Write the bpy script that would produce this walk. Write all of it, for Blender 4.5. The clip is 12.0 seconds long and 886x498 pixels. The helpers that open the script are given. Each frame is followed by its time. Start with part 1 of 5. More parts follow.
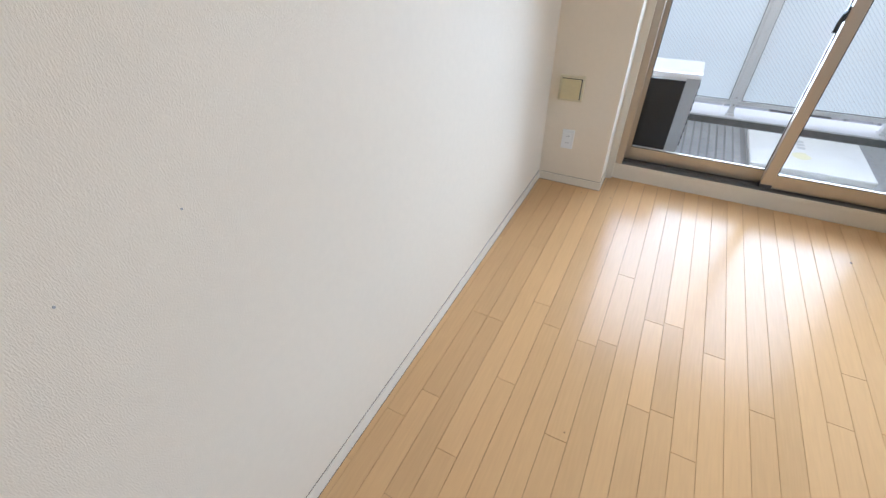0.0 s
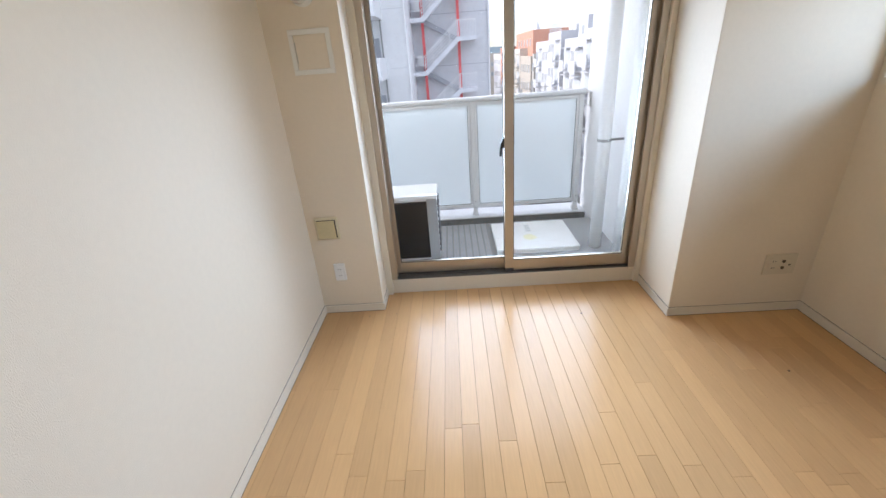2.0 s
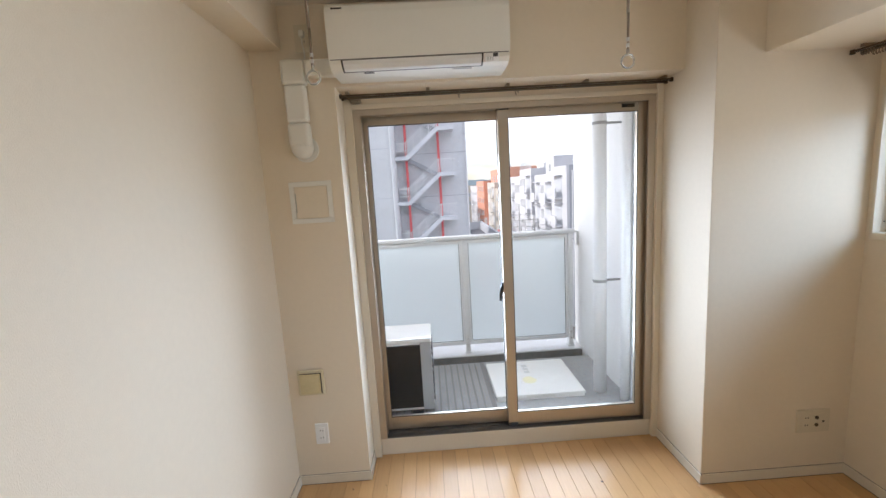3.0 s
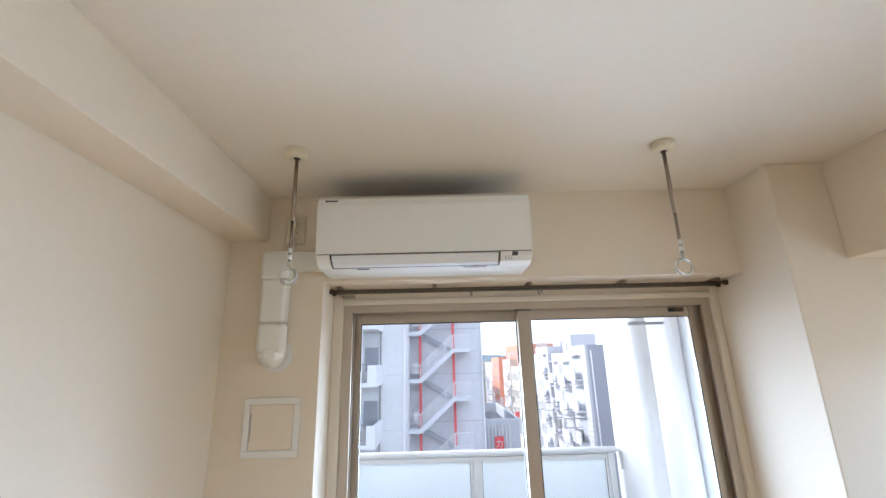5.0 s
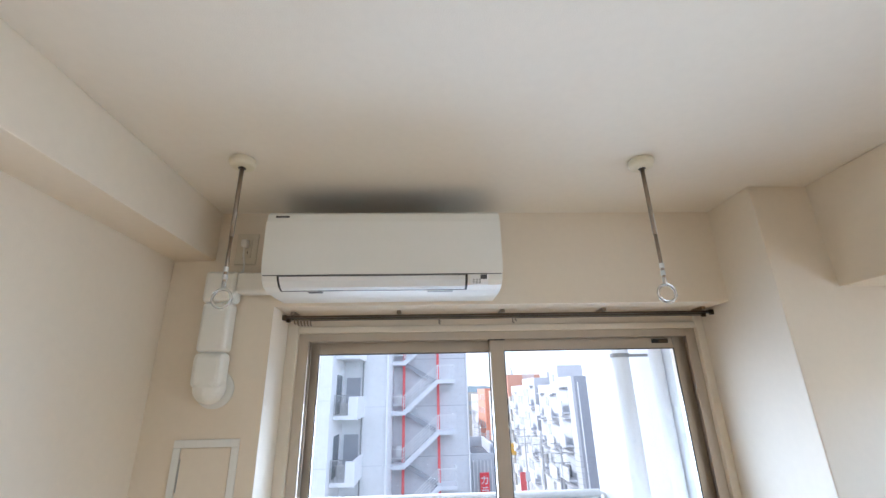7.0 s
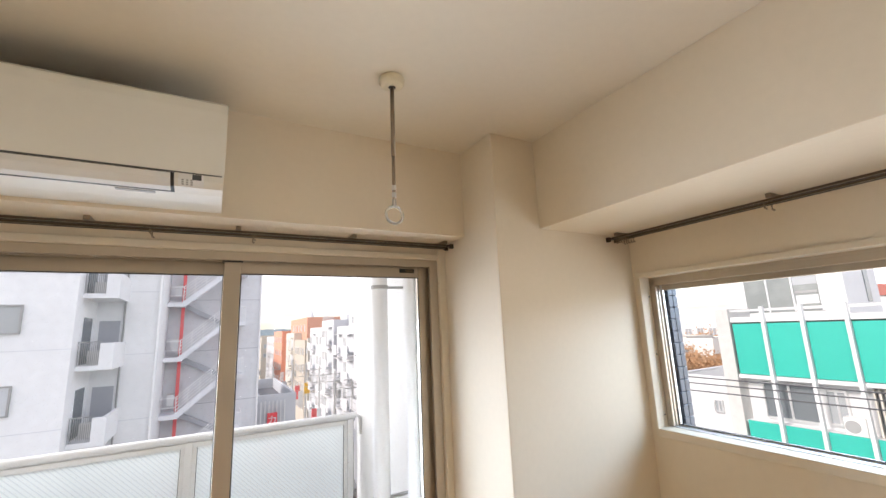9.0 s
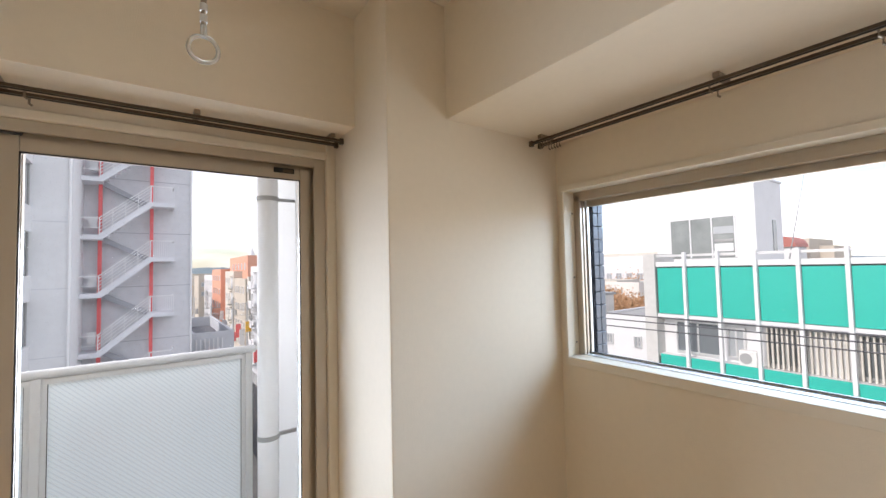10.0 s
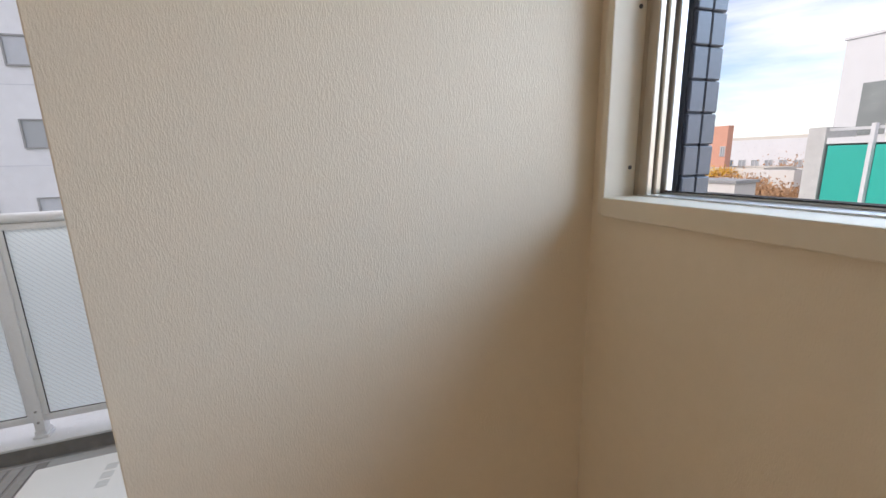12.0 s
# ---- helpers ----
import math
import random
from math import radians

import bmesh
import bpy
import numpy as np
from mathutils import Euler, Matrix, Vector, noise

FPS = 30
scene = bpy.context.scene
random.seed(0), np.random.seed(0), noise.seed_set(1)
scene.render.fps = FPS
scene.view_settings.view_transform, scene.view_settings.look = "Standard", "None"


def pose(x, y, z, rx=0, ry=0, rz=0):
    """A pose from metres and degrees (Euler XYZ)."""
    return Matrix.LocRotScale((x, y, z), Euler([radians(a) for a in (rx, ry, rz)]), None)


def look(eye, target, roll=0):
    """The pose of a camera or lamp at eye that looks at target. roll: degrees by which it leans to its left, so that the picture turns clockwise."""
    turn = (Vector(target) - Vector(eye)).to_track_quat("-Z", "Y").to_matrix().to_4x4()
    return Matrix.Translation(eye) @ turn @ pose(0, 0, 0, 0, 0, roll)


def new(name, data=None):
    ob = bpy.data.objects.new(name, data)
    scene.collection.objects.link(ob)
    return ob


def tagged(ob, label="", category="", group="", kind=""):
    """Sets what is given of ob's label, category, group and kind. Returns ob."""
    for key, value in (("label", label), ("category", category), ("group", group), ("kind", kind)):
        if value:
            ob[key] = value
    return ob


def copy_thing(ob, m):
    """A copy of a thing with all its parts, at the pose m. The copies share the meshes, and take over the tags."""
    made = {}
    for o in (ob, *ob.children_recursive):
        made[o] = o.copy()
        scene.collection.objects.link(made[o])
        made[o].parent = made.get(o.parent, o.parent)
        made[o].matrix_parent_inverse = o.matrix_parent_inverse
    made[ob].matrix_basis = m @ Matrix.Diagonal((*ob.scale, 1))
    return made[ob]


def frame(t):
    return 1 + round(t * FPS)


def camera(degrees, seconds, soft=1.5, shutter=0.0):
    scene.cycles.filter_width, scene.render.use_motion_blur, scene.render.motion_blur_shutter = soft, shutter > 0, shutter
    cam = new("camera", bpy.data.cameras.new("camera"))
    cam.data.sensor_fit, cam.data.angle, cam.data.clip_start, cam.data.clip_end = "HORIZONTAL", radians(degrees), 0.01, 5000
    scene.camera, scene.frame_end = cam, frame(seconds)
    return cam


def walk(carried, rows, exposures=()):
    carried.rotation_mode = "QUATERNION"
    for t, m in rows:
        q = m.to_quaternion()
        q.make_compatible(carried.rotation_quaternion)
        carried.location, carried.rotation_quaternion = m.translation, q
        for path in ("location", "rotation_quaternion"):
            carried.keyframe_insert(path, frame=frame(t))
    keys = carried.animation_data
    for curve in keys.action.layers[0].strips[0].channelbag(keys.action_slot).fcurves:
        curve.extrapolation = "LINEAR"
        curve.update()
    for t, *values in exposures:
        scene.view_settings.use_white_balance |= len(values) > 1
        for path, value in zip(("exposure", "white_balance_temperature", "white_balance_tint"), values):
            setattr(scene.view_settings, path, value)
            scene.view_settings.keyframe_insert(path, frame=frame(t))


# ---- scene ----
cam = camera(94.2, 12.0)
PATH = [
    (0, (0.615, -2.397, 1.38), (-0.147, -1.053, 0.109), -2.2),
    (0.5, (0.744, -2.342, 1.386), (0.248, -0.849, 0.151), -3.1),
    (1, (0.827, -2.329, 1.387), (0.537, -0.73, 0.222), -4.0),
    (1.5, (0.868, -2.315, 1.438), (0.71, -0.612, 0.401), -4.5),
    (2, (0.895, -2.275, 1.472), (0.82, -0.464, 0.627), -4.4),
    (2.5, (0.865, -2.202, 1.518), (0.855, -0.292, 0.926), -3.9),
    (3, (0.801, -2.084, 1.578), (0.857, -0.107, 1.278), -3.4),
    (3.5, (0.812, -1.961, 1.641), (0.893, 0.038, 1.616), -3.0),
    (3.7, (0.823, -1.909, 1.659), (0.915, 0.087, 1.745), -2.9),
    (5.3, (0.863, -1.602, 1.763), (0.878, 0.31, 2.349), -1.3),
    (5.5, (0.874, -1.577, 1.76), (0.902, 0.324, 2.382), -1.3),
    (6, (0.92, -1.548, 1.771), (0.936, 0.338, 2.436), -1.1),
    (6.5, (0.918, -1.525, 1.771), (0.949, 0.357, 2.446), -1.1),
    (6.7, (0.927, -1.519, 1.772), (0.966, 0.364, 2.444), -1.1),
    (8.3, (1.014, -1.471, 1.756), (1.632, 0.361, 2.266), -2.5),
    (8.5, (1.055, -1.465, 1.732), (1.767, 0.339, 2.219), -2.6),
    (9, (1.191, -1.451, 1.704), (2.141, 0.269, 2.077), -2.4),
    (9.5, (1.353, -1.39, 1.664), (2.472, 0.251, 1.896), -1.9),
    (10, (1.537, -1.274, 1.6), (2.703, 0.348, 1.69), -1.3),
    (10.5, (1.74, -1.178, 1.575), (2.866, 0.473, 1.512), -0.8),
    (11, (1.952, -1.117, 1.526), (2.963, 0.596, 1.322), -0.7),
    (11.5, (2.15, -1.028, 1.459), (3.003, 0.751, 1.132), -1.1),
    (12, (2.339, -0.818, 1.323), (3.029, 1.009, 0.894), -1.5),
]
EXPOSURES = [(0.0, 0.66, 5750, 14), (0.5, 0.60, 5850, 14), (2.0, 0.52, 5950, 15), (2.5, 0.42, 6050, 15), (3.5, 0.45, 6300, 15), (5.5, 0.78, 5500, 13),
             (6.5, 0.78, 5450, 13), (8.5, 0.70, 5700, 14), (9.0, 0.60, 6650, 16), (9.5, 0.48, 6450, 16), (10.5, 0.22, 6500, 17), (11.5, 0.08, 6450, 17),
             (12.0, 0.02, 6450, 18)]
walk(cam, [(t, look(eye, target, roll)) for t, eye, target, roll in PATH], EXPOSURES)

# ---- world, sun, exposure ----
SUN_EL, SUN_AZ = radians(33), radians(-90)      # sun stands over -x, along the front wall
world = bpy.data.worlds.new("sky")
scene.world = world
world.use_nodes = True
wn, wl = world.node_tree.nodes, world.node_tree.links
wn.clear()
w_out = wn.new("ShaderNodeOutputWorld")
w_bg = wn.new("ShaderNodeBackground")
w_sky = wn.new("ShaderNodeTexSky")
w_sky.sky_type, w_sky.sun_disc = "NISHITA", False
w_sky.sun_elevation, w_sky.sun_rotation = SUN_EL, SUN_AZ
w_sky.dust_density, w_sky.altitude = 0.8, 50
w_co = wn.new("ShaderNodeTexCoord")
w_map = wn.new("ShaderNodeMapping")
w_map.inputs["Scale"].default_value = (1.3, 1.3, 7.0)
w_noise = wn.new("ShaderNodeTexNoise")
w_noise.inputs["Scale"].default_value, w_noise.inputs["Detail"].default_value = 1.7, 6
w_ramp = wn.new("ShaderNodeValToRGB")
w_ramp.color_ramp.elements[0].position, w_ramp.color_ramp.elements[1].position = 0.36, 0.62
w_ramp.color_ramp.elements[0].color = (0.05, 0.05, 0.05, 1)
w_mix = wn.new("ShaderNodeMix")
w_mix.data_type = "RGBA"
w_mix.inputs["B"].default_value = (8.9, 9.0, 9.3, 1)
wl.new(w_co.outputs["Generated"], w_map.inputs["Vector"])
wl.new(w_map.outputs["Vector"], w_noise.inputs["Vector"])
wl.new(w_noise.outputs["Fac"], w_ramp.inputs["Fac"])
wl.new(w_ramp.outputs["Color"], w_mix.inputs["Factor"])
wl.new(w_sky.outputs["Color"], w_mix.inputs["A"])
wl.new(w_mix.outputs["Result"], w_bg.inputs["Color"])
w_bg.inputs["Strength"].default_value = 0.15
wl.new(w_bg.outputs["Background"], w_out.inputs["Surface"])
sun = new("sun", bpy.data.lights.new("sun", "SUN"))
sun.data.energy, sun.data.angle, sun.data.color = 2.1, radians(11), (1, 0.95, 0.88)
sun.matrix_world = look((-7.0, 0.0, 4.55), (0, 0, 0))


def window_light(eye, target, sx, sy, watts, colour, spread=180):
    """An added area lamp outside a window, boosting the daylight that comes in."""
    lamp = new("sky_light", bpy.data.lights.new("sky_light", "AREA"))
    lamp.data.shape, lamp.data.size, lamp.data.size_y = "RECTANGLE", sx, sy
    lamp.data.energy, lamp.data.color, lamp.data.spread = watts, colour, radians(spread)
    lamp.matrix_world = look(eye, target)
    return lamp


window_light((1.25, 0.54, 1.05), (1.30, -0.46, 0.85), 1.5, 1.4, 28, (0.66, 0.83, 1.0), 124)      # sky over the balcony
window_light((-0.2, 1.77, 1.79), (-0.2, 0.0, 1.75), 4.6, 1.28, 22, (0.96, 0.98, 1.0))      # sky between railing and balcony roof
window_light((4.7, -2.2, 2.9), (2.85, -1.7, 1.7), 5.5, 2.2, 272, (0.52, 0.76, 1.0))      # sky over the roofs beyond the side window
window_light((4.7, -1.6, 1.0), (2.85, -1.6, 1.5), 4.5, 1.4, 44, (0.95, 0.95, 0.95))       # added fill, standing in for light off the sunlit fronts below them


# ---- materials ----
def mat(name, colour, rough=0.6, metal=0.0, vary=0.08, fine=60.0, coarse=3.0, bump=0.0, bump_scale=120.0,
        stretch=(1, 1, 1), spec=0.5, coat=0.0, island=0.0):
    """A surface with grain at two scales, fine relief, and a little change from piece to piece."""
    m = bpy.data.materials.new(name)
    m.use_nodes = True
    n, k = m.node_tree.nodes, m.node_tree.links
    bsdf = n["Principled BSDF"]
    co = n.new("ShaderNodeTexCoord")
    mp = n.new("ShaderNodeMapping")
    mp.inputs["Scale"].default_value = stretch
    k.new(co.outputs["Object"], mp.inputs["Vector"])
    a, b = n.new("ShaderNodeTexNoise"), n.new("ShaderNodeTexNoise")
    a.inputs["Scale"].default_value, a.inputs["Detail"].default_value = fine, 5
    b.inputs["Scale"].default_value, b.inputs["Detail"].default_value = coarse, 3
    k.new(mp.outputs["Vector"], a.inputs["Vector"])
    k.new(co.outputs["Object"], b.inputs["Vector"])
    add = n.new("ShaderNodeMath")
    add.operation = "ADD"
    k.new(a.outputs["Fac"], add.inputs[0])
    k.new(b.outputs["Fac"], add.inputs[1])
    last = add.outputs[0]
    if island:
        info, extra = n.new("ShaderNodeObjectInfo"), n.new("ShaderNodeMath")
        extra.operation = "MULTIPLY_ADD"
        extra.inputs[1].default_value = island
        k.new(info.outputs["Random"], extra.inputs[0])
        k.new(last, extra.inputs[2])
        last = extra.outputs[0]
    ramp = n.new("ShaderNodeMapRange")
    ramp.inputs["From Min"].default_value, ramp.inputs["From Max"].default_value = 0.5, 1.5 + island
    ramp.inputs["To Min"].default_value, ramp.inputs["To Max"].default_value = 0, 1
    k.new(last, ramp.inputs["Value"])
    mix = n.new("ShaderNodeMix")
    mix.data_type = "RGBA"
    mix.inputs["A"].default_value = (*[max(0, c * (1 - vary)) for c in colour], 1)
    mix.inputs["B"].default_value = (*[min(1, c * (1 + vary)) for c in colour], 1)
    k.new(ramp.outputs["Result"], mix.inputs["Factor"])
    k.new(mix.outputs["Result"], bsdf.inputs["Base Color"])
    rr = n.new("ShaderNodeMapRange")
    rr.inputs["To Min"].default_value, rr.inputs["To Max"].default_value = max(0.02, rough * 0.85), min(1, rough * 1.15)
    k.new(b.outputs["Fac"], rr.inputs["Value"])
    k.new(rr.outputs["Result"], bsdf.inputs["Roughness"])
    bsdf.inputs["Metallic"].default_value = metal
    bsdf.inputs["Specular IOR Level"].default_value = spec
    bsdf.inputs["Coat Weight"].default_value = coat
    if bump:
        h, bp = n.new("ShaderNodeTexNoise"), n.new("ShaderNodeBump")
        h.inputs["Scale"].default_value, h.inputs["Detail"].default_value = bump_scale, 4
        k.new(mp.outputs["Vector"], h.inputs["Vector"])
        bp.inputs["Strength"].default_value, bp.inputs["Distance"].default_value = bump, 0.002
        k.new(h.outputs["Fac"], bp.inputs["Height"])
        k.new(bp.outputs["Normal"], bsdf.inputs["Normal"])
    return m


def clear_glass(name, tint=(1, 1, 1), ior=1.22):
    m = bpy.data.materials.new(name)
    m.use_nodes = True
    n, k = m.node_tree.nodes, m.node_tree.links
    n.remove(n["Principled BSDF"])
    t, g, f, x = (n.new("ShaderNodeBsdfTransparent"), n.new("ShaderNodeBsdfGlossy"), n.new("ShaderNodeFresnel"),
                  n.new("ShaderNodeMixShader"))
    t.inputs["Color"].default_value = (*tint, 1)
    g.inputs["Roughness"].default_value = 0.01
    f.inputs["IOR"].default_value = ior
    k.new(f.outputs["Fac"], x.inputs["Fac"])
    k.new(t.outputs["BSDF"], x.inputs[1])
    k.new(g.outputs["BSDF"], x.inputs[2])
    k.new(x.outputs["Shader"], n["Material Output"].inputs["Surface"])
    return m


def wired_glass(name):
    """Frosted glass with a fine diagonal wire in it."""
    m = bpy.data.materials.new(name)
    m.use_nodes = True
    n, k = m.node_tree.nodes, m.node_tree.links
    n.remove(n["Principled BSDF"])
    co, mp, wv, ns = (n.new("ShaderNodeTexCoord"), n.new("ShaderNodeMapping"), n.new("ShaderNodeTexWave"),
                      n.new("ShaderNodeTexNoise"))
    mp.inputs["Rotation"].default_value = (0, radians(45), 0)
    k.new(co.outputs["Object"], mp.inputs["Vector"])
    k.new(mp.outputs["Vector"], wv.inputs["Vector"])
    wv.inputs["Scale"].default_value, wv.inputs["Distortion"].default_value = 17.0, 0.0
    ns.inputs["Scale"].default_value, ns.inputs["Detail"].default_value = 2.5, 3
    k.new(co.outputs["Object"], ns.inputs["Vector"])
    ramp = n.new("ShaderNodeValToRGB")
    ramp.color_ramp.elements[0].position, ramp.color_ramp.elements[1].position = 0.80, 0.95
    ramp.color_ramp.elements[0].color = (0.94, 0.975, 0.965, 1)
    ramp.color_ramp.elements[1].color = (0.81, 0.85, 0.855, 1)
    k.new(wv.outputs["Fac"], ramp.inputs["Fac"])
    tr, di, gl = n.new("ShaderNodeBsdfTranslucent"), n.new("ShaderNodeBsdfDiffuse"), n.new("ShaderNodeBsdfGlossy")
    rf = n.new("ShaderNodeBsdfRefraction")
    rf.inputs["Roughness"].default_value, rf.inputs["IOR"].default_value = 0.45, 1.05
    gl.inputs["Roughness"].default_value = 0.35
    for s in (tr, di, rf):
        k.new(ramp.outputs["Color"], s.inputs["Color"])
    x1, x2, x3 = n.new("ShaderNodeMixShader"), n.new("ShaderNodeMixShader"), n.new("ShaderNodeMixShader")
    x1.inputs["Fac"].default_value = 0.15
    k.new(tr.outputs["BSDF"], x1.inputs[1])
    k.new(di.outputs["BSDF"], x1.inputs[2])
    x2.inputs["Fac"].default_value = 0.35
    k.new(x1.outputs["Shader"], x2.inputs[1])
    k.new(rf.outputs["BSDF"], x2.inputs[2])
    x3.inputs["Fac"].default_value = 0.04
    k.new(x2.outputs["Shader"], x3.inputs[1])
    k.new(gl.outputs["BSDF"], x3.inputs[2])
    k.new(x3.outputs["Shader"], n["Material Output"].inputs["Surface"])
    return m


def wallpaper_mat(name, colour, upright=True):
    """Embossed vinyl wallpaper: short upright strokes over a fine grain."""
    m = mat(name, colour, rough=0.62, vary=0.03, fine=40, coarse=1.6, spec=0.3)
    n, k = m.node_tree.nodes, m.node_tree.links
    bsdf, co = n["Principled BSDF"], n["Texture Coordinate"]
    mp, a, b, bp, ad = (n.new("ShaderNodeMapping"), n.new("ShaderNodeTexNoise"), n.new("ShaderNodeTexNoise"),
                        n.new("ShaderNodeBump"), n.new("ShaderNodeMath"))
    mp.inputs["Scale"].default_value = (1, 1, 0.30) if upright else (1, 0.4, 1)
    k.new(co.outputs["Object"], mp.inputs["Vector"])
    a.inputs["Scale"].default_value, a.inputs["Detail"].default_value, a.inputs["Distortion"].default_value = 520, 2, 0.3
    b.inputs["Scale"].default_value, b.inputs["Detail"].default_value = 620, 2
    k.new(mp.outputs["Vector"], a.inputs["Vector"])
    k.new(co.outputs["Object"], b.inputs["Vector"])
    ad.operation = "MULTIPLY_ADD"
    ad.inputs[1].default_value = 0.35
    k.new(b.outputs["Fac"], ad.inputs[0])
    k.new(a.outputs["Fac"], ad.inputs[2])
    bp.inputs["Strength"].default_value, bp.inputs["Distance"].default_value = 0.32, 0.0022
    k.new(ad.outputs[0], bp.inputs["Height"])
    k.new(bp.outputs["Normal"], bsdf.inputs["Normal"])
    return m


def plank_mat():
    m = mat("maple_plank", (0.645, 0.385, 0.176), rough=0.22, vary=0.16, fine=22, coarse=1.4, stretch=(6, 0.35, 6),
            bump=0.03, bump_scale=60, coat=0.03, spec=0.24, island=0.8)
    m.node_tree.nodes["Principled BSDF"].inputs["Coat Roughness"].default_value = 0.12
    return m


WALL = wallpaper_mat("wallpaper", (0.785, 0.685, 0.545))
CEIL = wallpaper_mat("ceiling_paper", (0.80, 0.73, 0.62), False)
TRIM = mat("cream_trim", (0.76, 0.68, 0.555), rough=0.55, vary=0.03, bump=0.05, spec=0.3)
WHITE = mat("white_trim", (0.83, 0.83, 0.82), rough=0.35, vary=0.02)
PLANK = plank_mat()
SUBFLOOR = mat("dark_joint", (0.10, 0.065, 0.035), rough=0.8)
ALU = mat("champagne_aluminium", (0.52, 0.455, 0.37), rough=0.36, metal=0.75, vary=0.06, fine=30, stretch=(1, 1, 0.1))
ALU_W = mat("silver_aluminium", (0.72, 0.72, 0.71), rough=0.34, metal=0.6, vary=0.04)
STEEL = mat("dark_steel", (0.12, 0.095, 0.07), rough=0.3, metal=0.85, vary=0.2)
CHROME = mat("worn_chrome", (0.30, 0.245, 0.19), rough=0.34, metal=0.95, vary=0.15)
BLACK = mat("black_plastic", (0.012, 0.012, 0.012), rough=0.4)
RUBBER = mat("dark_gasket", (0.035, 0.033, 0.03), rough=0.7)
SOCKET = mat("aged_ivory_socket", (0.68, 0.60, 0.46), rough=0.35, vary=0.05)
ACBODY = mat("air_conditioner_body", (0.80, 0.78, 0.72), rough=0.38, vary=0.02)
RED_C = mat("faded_red_paint", (0.78, 0.15, 0.15), rough=0.6, vary=0.1)
BSTREET = mat("white_street_front", (0.66, 0.66, 0.67), rough=0.8, vary=0.06, fine=2, coarse=0.3)
PLASTIC = mat("ivory_plastic", (0.80, 0.775, 0.71), rough=0.3, vary=0.02)
ACWHITE = mat("air_conditioner_white", (0.82, 0.80, 0.74), rough=0.10, vary=0.015)
ACFLAP = mat("flap_white", (0.76, 0.76, 0.75), rough=0.55, vary=0.02)
BEIGE = mat("aged_beige_plastic", (0.62, 0.52, 0.30), rough=0.4, vary=0.08)
BEIGE_D = mat("aged_beige_rim", (0.66, 0.58, 0.40), rough=0.4, vary=0.08)
DARKGREY = mat("dark_grey", (0.07, 0.07, 0.075), rough=0.45)
GREY = mat("mid_grey", (0.35, 0.35, 0.34), rough=0.5)
GLASS = clear_glass("clear_glass")
GLASS_S = clear_glass("clear_side_glass", ior=1.15)
FROST = wired_glass("wired_frosted_glass")
RAILWHITE = mat("rail_paint", (0.80, 0.81, 0.81), rough=0.35, vary=0.05)
CONC = mat("balcony_concrete", (0.36, 0.36, 0.35), rough=0.85, vary=0.22, fine=40, coarse=4, bump=0.3)
# darker concrete for the gutter and the kerb's face
CONC_D = mat("dark_concrete", (0.23, 0.23, 0.225), rough=0.6, vary=0.3, fine=30, coarse=6, bump=0.2)
SHEET_D = mat("sheet_groove", (0.225, 0.22, 0.212), rough=0.7)
# shade under the sliding leaves is put into the track's colour
TRACK = mat("shaded_track", (0.12, 0.11, 0.10), rough=0.5, metal=0.4, vary=0.3)
SHEET = mat("ribbed_vinyl_sheet", (0.30, 0.295, 0.285), rough=0.6, vary=0.2, fine=50, coarse=5)
KERB = mat("white_kerb_coating", (0.74, 0.75, 0.75), rough=0.5, vary=0.1, coarse=5)
FINW = mat("white_render", (0.86, 0.86, 0.845), rough=0.75, vary=0.05, coarse=2, bump=0.2)
PIPE = mat("white_downpipe", (0.86, 0.86, 0.86), rough=0.35, vary=0.05)
CONDW = mat("outdoor_unit_white", (0.72, 0.71, 0.68), rough=0.4, vary=0.06)
COIL = mat("coil_black", (0.012, 0.012, 0.013), rough=0.5, vary=0.3, fine=200)
LID = mat("hatch_lid", (0.80, 0.79, 0.75), rough=0.5, vary=0.07, fine=8, coarse=3)
STAIN = mat("yellow_stain", (0.80, 0.76, 0.52), rough=0.6, vary=0.1)
FAINT = mat("faded_print", (0.60, 0.60, 0.57), rough=0.6)
TILE = mat("navy_tile", (0.045, 0.047, 0.060), rough=0.4, vary=0.25, fine=60, coarse=20, island=0.6)
GROUT = mat("grey_grout", (0.045, 0.047, 0.054), rough=0.9)
FACADE_L = mat("pale_render", (0.81, 0.815, 0.82), rough=0.8, vary=0.07, fine=3, coarse=0.25)
FACADE_G = mat("grey_render", (0.67, 0.68, 0.70), rough=0.8, vary=0.1, fine=3, coarse=0.3)
STAIRC = mat("stair_concrete", (0.74, 0.75, 0.78), rough=0.8, vary=0.08, fine=3, coarse=0.5)
WINMID = mat("window_pane_grey", (0.38, 0.40, 0.41), rough=0.1, vary=0.2, coarse=0.5)
RED = mat("red_paint", (0.75, 0.07, 0.08), rough=0.5)
GREEN = mat("turquoise_panel", (0.025, 0.44, 0.35), rough=0.35, vary=0.06, fine=2, coarse=0.4, island=0.4)
BWHITE = mat("white_building", (0.70, 0.70, 0.695), rough=0.7, vary=0.05, fine=2, coarse=0.3)
BCREAM = mat("cream_building", (0.62, 0.58, 0.51), rough=0.8, vary=0.08, fine=2, coarse=0.3)
BORANGE = mat("orange_brick_building", (0.70, 0.36, 0.25), rough=0.8, vary=0.1, fine=4, coarse=0.3)
BTAN = mat("tan_building", (0.54, 0.48, 0.40), rough=0.8, vary=0.12, fine=3, coarse=0.3)
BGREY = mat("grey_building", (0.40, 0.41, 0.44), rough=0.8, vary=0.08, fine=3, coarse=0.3)
